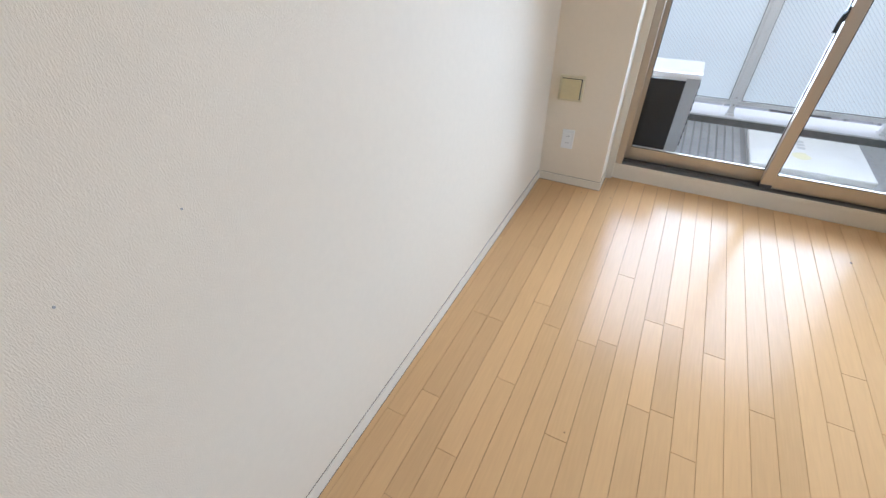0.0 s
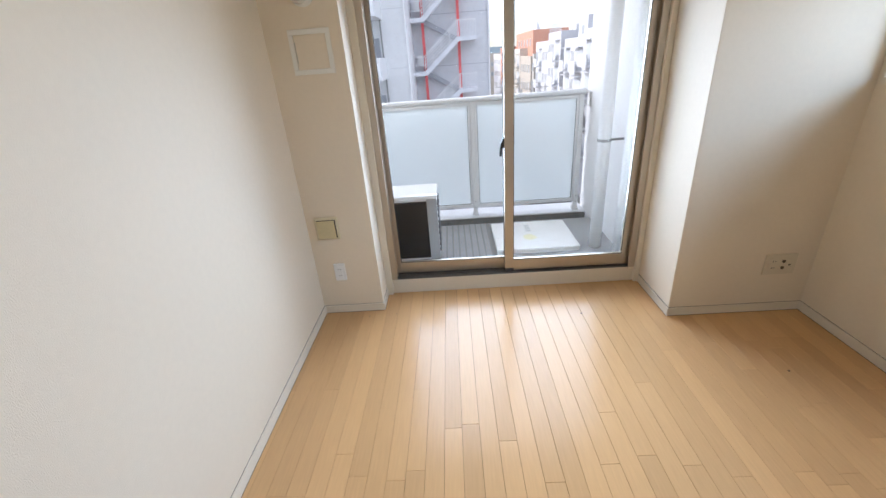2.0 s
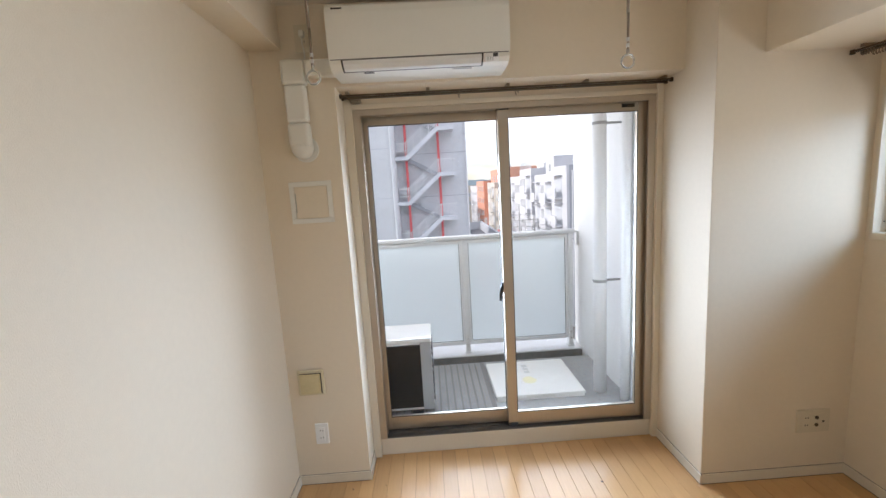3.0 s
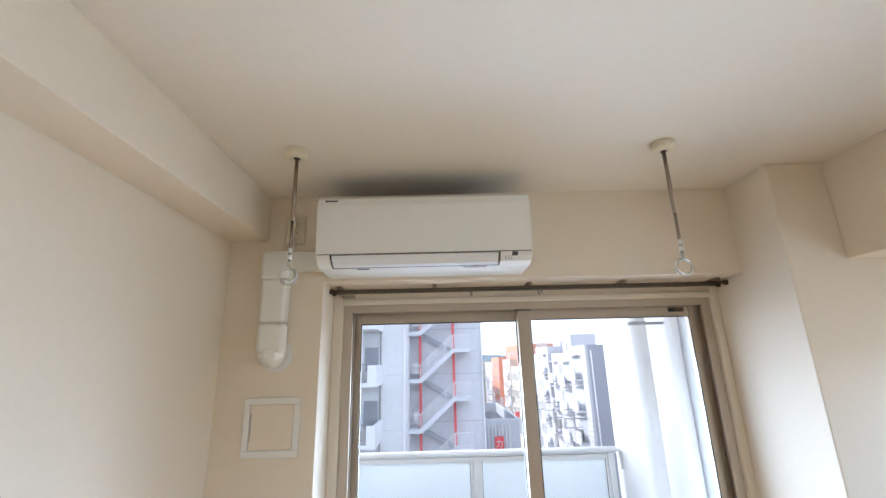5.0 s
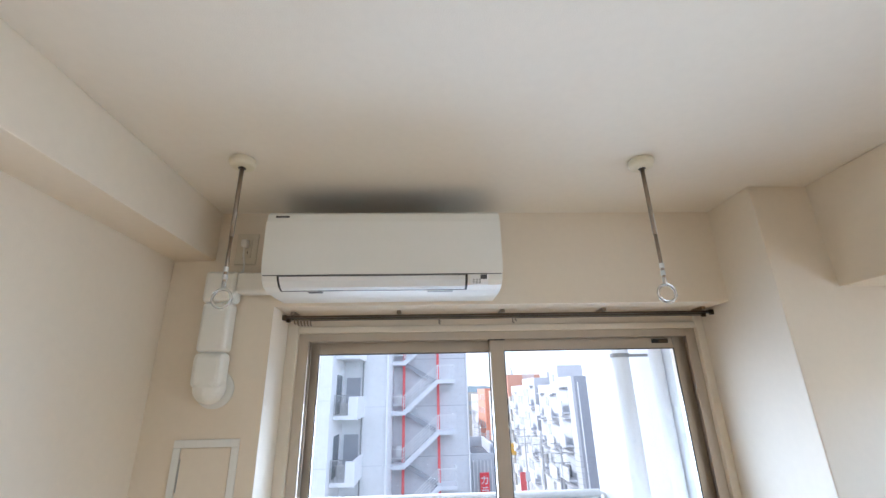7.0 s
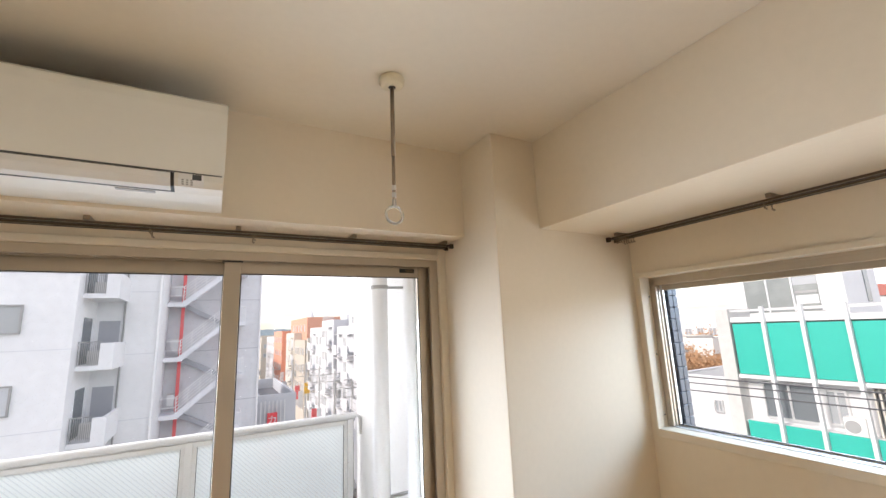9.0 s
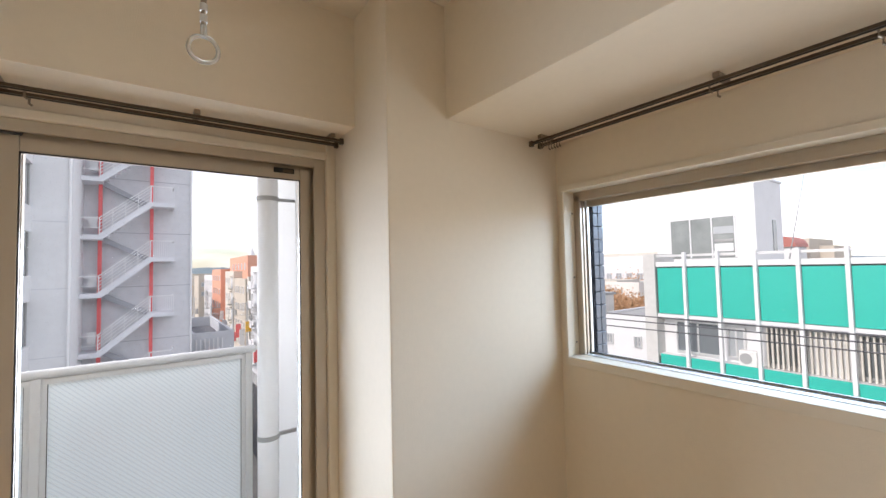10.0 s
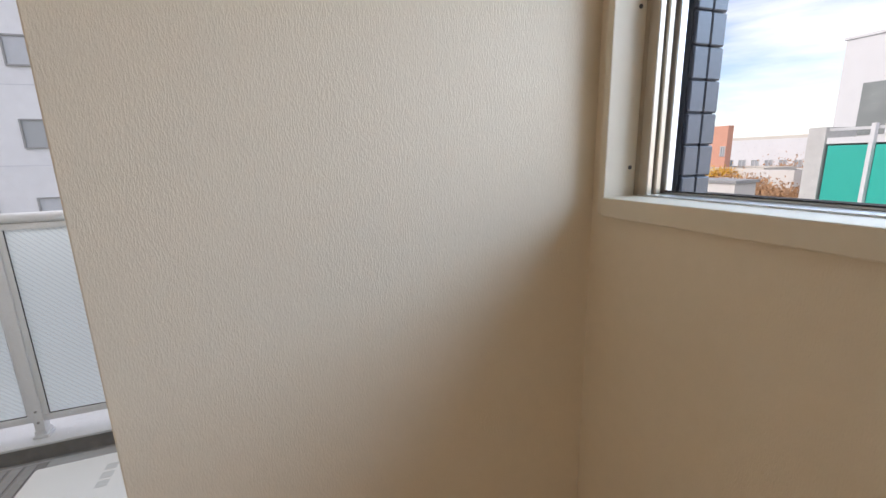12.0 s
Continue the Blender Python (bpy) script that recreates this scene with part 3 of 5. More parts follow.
part("flap", prism_x([(-0.2405, 2.1245), (-0.2345, 2.1115), (-0.2145, 2.0950), (-0.196, 2.0895), (-0.195, 2.094), (-0.21, 2.10), (-0.233, 2.1245)], 0.478, 1.067), ACFLAP, ac, "closed white air flap")
part("control_panel", prism_x([(-0.2385, 2.127), (-0.2325, 2.113), (-0.2145, 2.0985), (-0.205, 2.102), (-0.224, 2.127)], 1.084, 1.142), WHITE, ac)
part("display", prism_x([(-0.2395, 2.1262), (-0.2340, 2.1132), (-0.228, 2.1132), (-0.232, 2.1262)], 1.116, 1.137), DARKGREY, ac, "small dark display")
for i in range(3):
    for j in range(3):
        y, z = -0.2325 + 0.0052 * j, 2.1115 - 0.0042 * j
        part("button_mark", box(1.092 + 0.010 * i, 1.097 + 0.010 * i, y - 0.0012, y + 0.002, z - 0.0013, z + 0.0013), GREY, ac)
part("maker_mark", box(0.448, 0.455, -0.2425, -0.236, 2.3265, 2.333), BLACK, ac, "small dark maker's mark")
bm = bmesh.new()
for i in range(6):
    box(0.457 + 0.006 * i, 0.4615 + 0.006 * i, -0.2425, -0.236, 2.3272, 2.3322, bm=bm)
part("maker_mark", bm, BLACK, ac)
part("vent_slot", prism_x([(-0.160, 2.0885), (-0.176, 2.0888), (-0.176, 2.092), (-0.160, 2.092)], 0.555, 0.60), DARKGREY, ac)
part("vent_slot", prism_x([(-0.160, 2.0885), (-0.176, 2.0888), (-0.176, 2.092), (-0.160, 2.092)], 0.945, 1.03), GREY, ac)
bm = bmesh.new()
for i in range(12):
    box(AX0 + 0.03, AX1 - 0.03, -0.19 + 0.0145 * i, -0.184 + 0.0145 * i, 2.3545, 2.3575, bm=bm)
part("intake_well", box(AX0 + 0.02, AX1 - 0.02, -0.198, -0.006, 2.350, 2.3545), BLACK, ac, "black filter well on top")
part("intake_grille", bm, DARKGREY, ac, "dark intake slats on top")

# duct cover from the air conditioner down to the wall sleeve
duct = thing("pipe_duct", (0.21, -0.03, 1.95), "ivory plastic pipe duct cover with an elbow on the wall", "duct cover")
part("duct", box(0.264, 0.424, -0.062, -0.001, 2.118, 2.194, 0.012, seg=3), PLASTIC, duct)
part("elbow", box(0.156, 0.266, -0.066, -0.001, 2.085, 2.198, 0.014, seg=3), PLASTIC, duct)
part("duct", box(0.161, 0.259, -0.062, -0.001, 1.915, 2.086, 0.014, seg=3), PLASTIC, duct)
bm = bmesh.new()
bmesh.ops.create_uvsphere(bm, u_segments=24, v_segments=12, radius=0.052, matrix=Matrix.Translation((0.21, -0.012, 1.80)) @ Matrix.Diagonal((1.02, 1.05, 1, 1)))
bmesh.ops.delete(bm, geom=[v for v in bm.verts if v.co.y > -0.0005], context="VERTS")
box(0.158, 0.262, -0.064, -0.001, 1.80, 1.916, 0.02, bm, 3)
part("end_elbow", bm, PLASTIC, duct)
part("wall_flange", cyl((0.222, 0, 1.795), (0.222, -0.006, 1.795), 0.062, seg=32), PLASTIC, duct)

# socket with plug beside the air conditioner
def socket_plate(name, x0, x1, z0, z1, y, label, category="socket", material=SOCKET):
    s = thing(name, ((x0 + x1) / 2, y, (z0 + z1) / 2), label, category)
    part("plate", box(x0, x1, y - 0.009, y, z0, z1, 0.003), material, s)
    return s


def slots(parent, cx, cz, y, gap=0.0127):
    for s in (-1, 1):
        part("slot", box(cx + s * gap / 2 - 0.0013, cx + s * gap / 2 + 0.0013, y - 0.0008, y + 0.0005, cz - 0.004, cz + 0.004), BLACK, parent)


s = socket_plate("wall_socket", 0.222, 0.302, 2.238, 2.362, 0, "ivory wall socket with a plug in it beside the air conditioner")
face = part("face", box(0.243, 0.281, -0.0115, -0.008, 2.262, 2.338, 0.001), SOCKET, s)
slots(face, 0.262, 2.284, -0.0118)
plug = thing("plug", (0.262, -0.02, 2.315), "white mains plug with a cord hanging to the duct", "plug")
part("plug_body", box(0.250, 0.274, -0.040, -0.0115, 2.300, 2.330, 0.006), PLASTIC, plug)
part("cord", tube([(0.262, -0.03, 2.302), (0.262, -0.028, 2.27), (0.265, -0.018, 2.235), (0.264, -0.014, 2.21), (0.244, -0.012, 2.199), (0.225, -0.012, 2.199)], 0.0035, 8), PLASTIC, plug)

s = socket_plate("wall_socket", 0.113, 0.183, 0.237, 0.355, 0, "white double mains socket low on the wall", material=WHITE)
face = part("face", box(0.133, 0.163, -0.0115, -0.008, 0.258, 0.334, 0.001), WHITE, s)
for z in (0.318, 0.276):
    slots(face, 0.148, z, -0.0118)

s = socket_plate("aerial_socket", 2.578, 2.748, 0.243, 0.366, YP, "wide ivory plate with mains slots and two aerial sockets", "socket")
face = part("face", box(2.600, 2.726, YP - 0.0115, YP - 0.008, 0.264, 0.345, 0.001), SOCKET, s)
for z in (0.325, 0.286):
    slots(face, 2.625, z, YP - 0.0118)
    part("aerial_port", cyl((2.675, YP - 0.0155, z), (2.675, YP - 0.011, z), 0.009, seg=16), STEEL, s, "dark round aerial port")
part("phone_port", box(2.706, 2.717, YP - 0.0122, YP - 0.0115, 0.297, 0.306), BLACK, s)

# square air inlet
vent = thing("air_inlet", (0.122, 0, 0.593), "aged beige square push-open air inlet", "air vent")
part("rim", box(0.052, 0.192, -0.016, 0, 0.523, 0.663, 0.008, seg=3), BEIGE_D, vent)
# black sheet that draws the shade along the door's edges
part("gap", box(0.066, 0.178, -0.0175, -0.0158, 0.536, 0.648), BLACK, vent, "black sheet for the shade round the door")
part("door", box(0.0665, 0.1735, -0.026, -0.017, 0.5365, 0.6455, 0.004, seg=2), BEIGE, vent)

# access hatch in the wall
hatch = thing("access_hatch", (0.222, 0, 1.54), "white square access hatch papered like the wall", "access hatch")
bm = box(0.118, 0.327, -0.007, 0, 1.435, 1.459, 0.002)
box(0.118, 0.327, -0.007, 0, 1.617, 1.641, 0.002, bm)
box(0.118, 0.142, -0.007, 0, 1.459, 1.617, 0.002, bm)
box(0.303, 0.327, -0.007, 0, 1.459, 1.617, 0.002, bm)
part("frame", bm, PLASTIC, hatch)
part("panel", box(0.1435, 0.3015, -0.0055, 0, 1.4605, 1.6155, 0.001), WALL, hatch)
part("finger_notch", box(0.1445, 0.1475, -0.0062, -0.005, 1.49, 1.585), GREY, hatch)

# ---- ceiling drying-pole hangers ----
hanger = thing("pole_hanger", (0.39, -0.398, ZC), "ceiling hanger with a chrome rod and a clear plastic ring", "pole hanger", "ceiling pole hangers")
HX, HY = 0.39, -0.398
CUP = ((0.034, 0.0), (0.0375, 0.003), (0.0385, 0.010), (0.0375, 0.018), (0.033, 0.025), (0.025, 0.0285), (0.012, 0.0295))
bm = bmesh.new()
for (r0, d0), (r1, d1) in zip(CUP, CUP[1:]):
    cyl((HX, HY, ZC - d0), (HX, HY, ZC - d1), r0, r1, 32, bm)
bmesh.ops.remove_doubles(bm, verts=bm.verts, dist=1e-5)
part("ceiling_cup", bm, mat("aged_ivory", (0.70, 0.63, 0.47), rough=0.35), hanger, "aged ivory ceiling cup")
part("cup_hole", cyl((HX, HY, ZC - 0.029), (HX, HY, ZC - 0.0305), 0.011, seg=16), BLACK, hanger)
part("rod", cyl((HX, HY, ZC - 0.024), (HX, HY, 2.20), 0.0062, seg=14), CHROME, hanger, smooth=True)
part("rod", cyl((HX, HY, 2.21), (HX, HY, 2.066), 0.0050, seg=14), CHROME, hanger, smooth=True)
# two brighter bands near the foot, with the rod's glint in their colour
for z in (2.110, 2.088):
    part("collar", cyl((HX, HY, z), (HX, HY, z - 0.014), 0.0066, seg=14), ALU_W, hanger, "bright band for the rod's glint")
RING = mat("ring_plastic", (0.88, 0.87, 0.82), rough=0.2, spec=0.5)
RING.node_tree.nodes["Principled BSDF"].inputs["Transmission Weight"].default_value = 0.65
ring = part("ring", tube([(HX + 0.025 * math.cos(a), HY, 2.022 + 0.025 * math.sin(a)) for a in [2 * math.pi * i / 28 for i in range(28)]], 0.0042, 8, closed=True), RING, hanger, smooth=True)
part("ring_neck", cyl((HX, HY, 2.047), (HX, HY, 2.068), 0.0058, seg=10), RING, hanger)
copy_thing(hanger, Matrix.Translation((1.62, -0.398, ZC)))

# ---- small marks ----
for x, y, r in ((1.618, -0.160, 0.007), (2.436, -0.726, 0.007), (0.30, -0.07, 0.005), (0.475, -0.06, 0.004), (0.62, -1.62, 0.003)):
    tagged(part("floor_dent", cyl((x, y, -0.001), (x, y, 0.0012), r, r * 0.7, 9), SPECK), "small dark dent in the floor", "dent", "floor dents", "stuff")
for y, z in ((-2.125, 1.036), (-2.321, 1.005)):
    tagged(part("pin_mark", cyl((0, y, z), (0.0008, y, z), 0.0020, seg=8), GREY), "small grey pin mark on the wall", "mark", "pin marks", "stuff")

# ---- balcony ----
structure(part("balcony_floor", box(-2.6, 2.15, YD1, 1.40, -0.2, 0.0), CONC), "grey concrete balcony floor", "floor")
structure(part("balcony_gutter", box(-2.6, 2.15, 1.40, 1.54, -0.2, -0.07), CONC_D), "dark concrete balcony gutter", "gutter")
bm = box(-2.6, 2.15, 1.54, 1.80, -0.3, 0.004)
structure(part("balcony_kerb", bm, CONC_D), "balcony kerb", "kerb")
structure(part("kerb_top", box(-2.6, 2.15, 1.532, 1.802, 0.004, 0.018, 0.004), KERB), "white coated top of the balcony kerb", "kerb")
fin = structure(part("balcony_side_wall", box(2.15, 2.75, YD1, 1.72, -0.3, 2.6), FINW), "white rendered side wall of the balcony", "wall")
structure(part("balcony_roof", box(-2.6, 2.75, YD1, 1.80, 2.46, 2.66), FINW), "underside of the balcony above", "ceiling")
structure(part("wall_outside", box(-2.6, -0.14, 0.0, 0.33, -0.3, 2.6), FINW), "white outer wall beside the balcony", "wall")
# unseen wall, added to stop the sun at the balcony's open end
structure(part("balcony_partition", box(-2.72, -2.6, 0.0, 1.80, -0.3, 2.66), FINW), "unseen white wall added to keep sun off the balcony", "wall")
sheet = thing("balcony_sheet", (-0.6, 0.9, 0.0), "grey ribbed vinyl sheet on the balcony floor", "floor sheet")
part("sheet", box(-2.5, 1.20, 0.42, 1.385, 0, 0.003), SHEET_D, sheet)
bm = bmesh.new()
for i in range(90):
    x = -2.48 + 0.053 * i
    if x < 1.15:
        box(x, x + 0.040, 0.43, 1.375, 0.003, 0.007, bm=bm)
tagged(part("rib", bm, SHEET, sheet), kind="stuff")

railing = thing("balcony_railing", (1.09, 1.617, 0.018), "white metal balcony railing with wired frosted glass panels", "railing")
RY = 1.617
part("top_rail", cyl((-2.5, RY, 1.108), (2.105, RY, 1.108), 0.024, seg=20), RAILWHITE, railing, smooth=True)
part("rail_end", tube([(2.10, RY, 1.108), (2.125, RY, 1.106), (2.138, RY, 1.094), (2.142, RY, 1.06), (2.142, RY, 0.98)], 0.012, 10), RAILWHITE, railing)
for i, x in enumerate((-1.88, -0.89, 0.10, 1.09, 2.065)):
    p = part("post", box(x - 0.020, x + 0.020, RY - 0.026, RY + 0.026, 0.03, 1.09, 0.003), RAILWHITE, railing)
    part("foot", box(x - 0.032, x + 0.032, RY - 0.040, RY + 0.040, 0.018, 0.034, 0.004), RAILWHITE, p)
    part("cuff", box(x - 0.024, x + 0.024, RY - 0.030, RY + 0.030, 0.034, 0.055, 0.003), RAILWHITE, p)
    for z in (0.10, 0.16):
        part("bolt", cyl((x, RY - 0.026, z), (x, RY - 0.030, z), 0.006, seg=8), GREY, p)
    if i < 4:
        x1 = (-0.89, 0.10, 1.09, 2.065)[i]
        bay = part("bottom_rail", box(x + 0.020, x1 - 0.020, RY - 0.018, RY + 0.018, 0.100, 0.132, 0.002), RAILWHITE, railing)
        part("upper_rail", box(x + 0.020, x1 - 0.020, RY - 0.014, RY + 0.014, 1.056, 1.084, 0.002), RAILWHITE, bay)
        part("side_bead", box(x + 0.020, x + 0.042, RY - 0.014, RY + 0.014, 0.132, 1.056, 0.002), RAILWHITE, bay)
        part("side_bead", box(x1 - 0.042, x1 - 0.020, RY - 0.014, RY + 0.014, 0.132, 1.056, 0.002), RAILWHITE, bay)
        part("glass_panel", box(x + 0.042, x1 - 0.042, RY - 0.0035, RY + 0.0035, 0.132, 1.056), FROST, bay, "frosted wired glass")
        bm = box(x + 0.042, x + 0.045, RY - 0.008, RY - 0.004, 0.132, 1.056)
        box(x1 - 0.045, x1 - 0.042, RY - 0.008, RY - 0.004, 0.132, 1.056, bm=bm)
        box(x + 0.045, x1 - 0.045, RY - 0.008, RY - 0.004, 0.132, 0.135, bm=bm)
        part("gasket", bm, RUBBER, bay, "thin dark glazing gasket")

pipe = thing("downpipe", (1.995, 0.77, 0.0), "white round downpipe clamped to the balcony side wall", "downpipe")
part("tube", cyl((1.995, 0.77, 0.0), (1.995, 0.77, 2.46), 0.046, seg=28), PIPE, pipe, smooth=True)
part("clamp", cyl((1.995, 0.77, 0.835), (1.995, 0.77, 0.855), 0.049, seg=28), GREY, pipe, "grey metal clamp")
part("clamp_arm", box(2.035, 2.15, 0.762, 0.778, 0.838, 0.852), GREY, pipe)
part("clamp", cyl((1.995, 0.77, 1.93), (1.995, 0.77, 1.95), 0.049, seg=28), GREY, pipe)
part("clamp_arm", box(2.035, 2.15, 0.762, 0.778, 1.933, 1.947), GREY, pipe)
pipe2 = thing("downpipe", (2.112, 0.62, 0.0), "slim white pipe against the balcony side wall", "downpipe")
part("tube", cyl((2.112, 0.62, 0.0), (2.112, 0.62, 2.46), 0.032, seg=24), PIPE, pipe2, smooth=True)

# outdoor unit of the air conditioner
unit = thing("outdoor_unit", (0.37, 0.74, 0.0), "white outdoor unit with a dark coil facing the door", "outdoor unit")
UX0, UX1, UY0, UY1 = -0.03, 0.755, 0.60, 0.885
bm = box(UX0, UX1, UY0 + 0.01, UY1, 0.045, 0.545)
part("casing", bm, CONDW, unit)
part("top_cover", box(UX0 - 0.006, UX1 + 0.006, UY0 - 0.012, UY1 + 0.008, 0.540, 0.572, 0.008), CONDW, unit)
part("coil", box(UX0 + 0.02, UX1 - 0.075, UY0 + 0.002, UY0 + 0.012, 0.065, 0.52), COIL, unit, "black coil fins")
bm = bmesh.new()
for i in range(46):
    x = UX0 + 0.03 + 0.0147 * i
    box(x, x + 0.003, UY0 - 0.001, UY0 + 0.004, 0.07, 0.515, bm=bm)
tagged(part("fin", bm, COIL, unit), kind="stuff")
part("rear_post", box(UX1 - 0.075, UX1, UY0, UY0 + 0.03, 0.045, 0.54, 0.003), GREY, unit)
for i in range(9):
    part("side_louver", box(UX1, UX1 + 0.009, UY0 + 0.03, UY1 - 0.03, 0.10 + 0.047 * i, 0.125 + 0.047 * i, 0.004), DARKGREY, unit)
for y in (UY0 + 0.04, UY1 - 0.06):
    for x in (UX0 + 0.1, UX1 - 0.12):
        part("foot", box(x - 0.04, x + 0.04, y - 0.02, y + 0.03, 0.0, 0.045, 0.003), DARKGREY, unit)

# escape hatch lid
lid = thing("escape_hatch", (1.53, 1.0, 0.0), "white square escape hatch lid with faded print and a yellow stain", "hatch lid")
part("lid", box(1.205, 1.862, 0.70, 1.272, 0.022, 0.045, 0.006), LID, lid)
part("lid_rim", box(1.212, 1.855, 0.707, 1.265, 0.0, 0.022), LID, lid)
for i in range(3):
    z = 0.0452
    part("print", box(1.49, 1.535, 1.04 + 0.055 * i, 1.08 + 0.055 * i, z, z + 0.0006), FAINT, lid)
bm = bmesh.new()
bmesh.ops.create_circle(bm, cap_ends=True, segments=14, radius=0.05, matrix=Matrix.Translation((1.50, 0.92, 0.0458)) @ Matrix.Diagonal((1, 1.2, 1, 1)))
for v in bm.verts:
    v.co.x += random.uniform(-0.012, 0.012)
part("stain", bm, STAIN, lid)

# ---- the town outside ----
GZ = -13.0
structure(part("ground", box(-1500, 1500, -1500, 1500, GZ - 0.5, GZ), EARTH), "town ground far below the balcony", "ground")
structure(part("road", box(8.6, 13.0, 26, 400, GZ, GZ + 0.03), ASPHALT), "asphalt street running away between buildings", "road")
for x0, x1 in ((6.9, 8.6), (13.0, 14.0)):
    structure(part("pavement", box(x0, x1, 40, 400, GZ, GZ + 0.15), CONC), "concrete pavement along the street", "pavement")
MESHES = {}


def shared(key, build):
    """A mesh made once for all alike pieces."""
    if key not in MESHES:
        bm, material = build()
        me = bpy.data.meshes.new(key[0])
        bmesh.ops.recalc_face_normals(bm, faces=bm.faces)
        bm.to_mesh(me)
        bm.free()
        me.materials.append(material)
        MESHES[key] = me
    return MESHES[key]


def placed(name, mesh, at, turn, parent):
    ob = new(name, mesh)
    ob.matrix_basis = Matrix.Translation(at) @ Matrix.Rotation(radians(turn), 4, "Z")
    hang(ob, parent)
    return ob


def window_bm(w, h, d=0.10):
    bm = bmesh.new()
    f = 0.06
    for a in ((-w / 2, w / 2, -d, 0.02, 0, f), (-w / 2, w / 2, -d, 0.02, h - f, h), (-w / 2, -w / 2 + f, -d, 0.02, f, h - f),
              (w / 2 - f, w / 2, -d, 0.02, f, h - f), (-f / 2, f / 2, -d * 0.7, 0.02, f, h - f)):
        box(*a, bm=bm)
    return bm


def add_window(parent, x, y, z, w, h, side, frame_mat, pane_mat):
    turn = {"-y": 0, "-x": -90, "+y": 180, "+x": 90}[side]
    key = ("window", w, h, frame_mat.name)
    win_ob = placed("window", shared(key, lambda: (window_bm(w, h), frame_mat)), (x, y, z), turn, parent)
    pane = new("pane", shared(("pane", w, h, pane_mat.name), lambda: (box(-w / 2 + 0.05, w / 2 - 0.05, -0.04, 0.01, 0.05, h - 0.05), pane_mat)))
    pane.parent = win_ob
    return win_ob


def building(name, x0, x1, y0, y1, top, material, label, rows=(), parapet=0.5, roof=ROOFD, category="building", panes=(WINDARK, WINMID, WINMID, WINPALE)):
    """A block from the ground up: wall, roof with a parapet, and rows of windows
    (side, first place along the face, step, number, lowest sill, storey, storeys, width, height)."""
    b = thing(name, ((x0 + x1) / 2, (y0 + y1) / 2, GZ), label, category)
    part("wall", box(x0, x1, y0, y1, GZ, top), material, b)
    bm = bmesh.new()
    t = 0.2
    for a in ((x0, x1, y0, y0 + t), (x0, x1, y1 - t, y1), (x0, x0 + t, y0 + t, y1 - t), (x1 - t, x1, y0 + t, y1 - t)):
        box(*a, top, top + parapet, bm=bm)
    part("parapet", bm, material, b)
    part("roof", box(x0 + t, x1 - t, y0 + t, y1 - t, top, top + 0.06), roof, b)
    r = random.Random(int(x0 * 7 + y0 * 3))
    for side, start, step, n, z0, dz, m, w, h in rows:
        for i in range(n):
            for j in range(m):
                u = start + step * i
                at = {"-y": (u, y0), "-x": (x0, u), "+x": (x1, u)}[side]
                add_window(b, at[0], at[1], z0 + dz * j, w, h, side, ALU_W, r.choice(panes))
    return b


# lower storeys of the flat's own house
own = thing("own_building", (0.2, -1.2, GZ), "white rendered storeys below the flat", "building")
part("storeys", box(-2.6, 3.05, -4.1, 1.78, GZ, -0.32), FINW, own)
part("back_part", box(-2.6, -0.16, -4.1, -0.02, -0.32, 2.66), FINW, own)

# apartment house with an open staircase
apt = thing("apartment_house", (-2, 26, GZ), "pale grey apartment house with an open zigzag staircase", "apartment building")
part("wall", box(-16, -3.85, 20.6, 34, GZ, 18), FACADE_L, apt)
part("wall", box(-3.85, -1.28, 24.0, 34, GZ, 18), FACADE_L, apt)
part("stair_wall", box(-1.28, 3.75, 28.0, 36, GZ, 18), FACADE_G, apt, "grey wall behind the staircase")
H = 3.04
for k in range(-5, 6):
    z = 0.0 + H * k
    part("wall_joint", box(-3.85, -1.28, 23.985, 24.0, z + 1.02, z + 1.05), FACADE_G, apt)
    part("wall_joint", box(-0.3, 3.75, 27.985, 28.0, z + 0.9, z + 0.93), BGREY, apt)
part("drainpipe", cyl((-1.36, 23.9, GZ), (-1.36, 23.9, 18), 0.06, seg=10), PIPE, apt)
part("drainpipe", cyl((3.68, 27.9, GZ), (3.68, 27.9, 18), 0.05, seg=10), PIPE, apt)
for x in (-0.56, 1.72):
    part("red_column", box(x - 0.085, x + 0.085, 27.55, 27.72, GZ, 18), RED_C, apt, "red painted stair column")
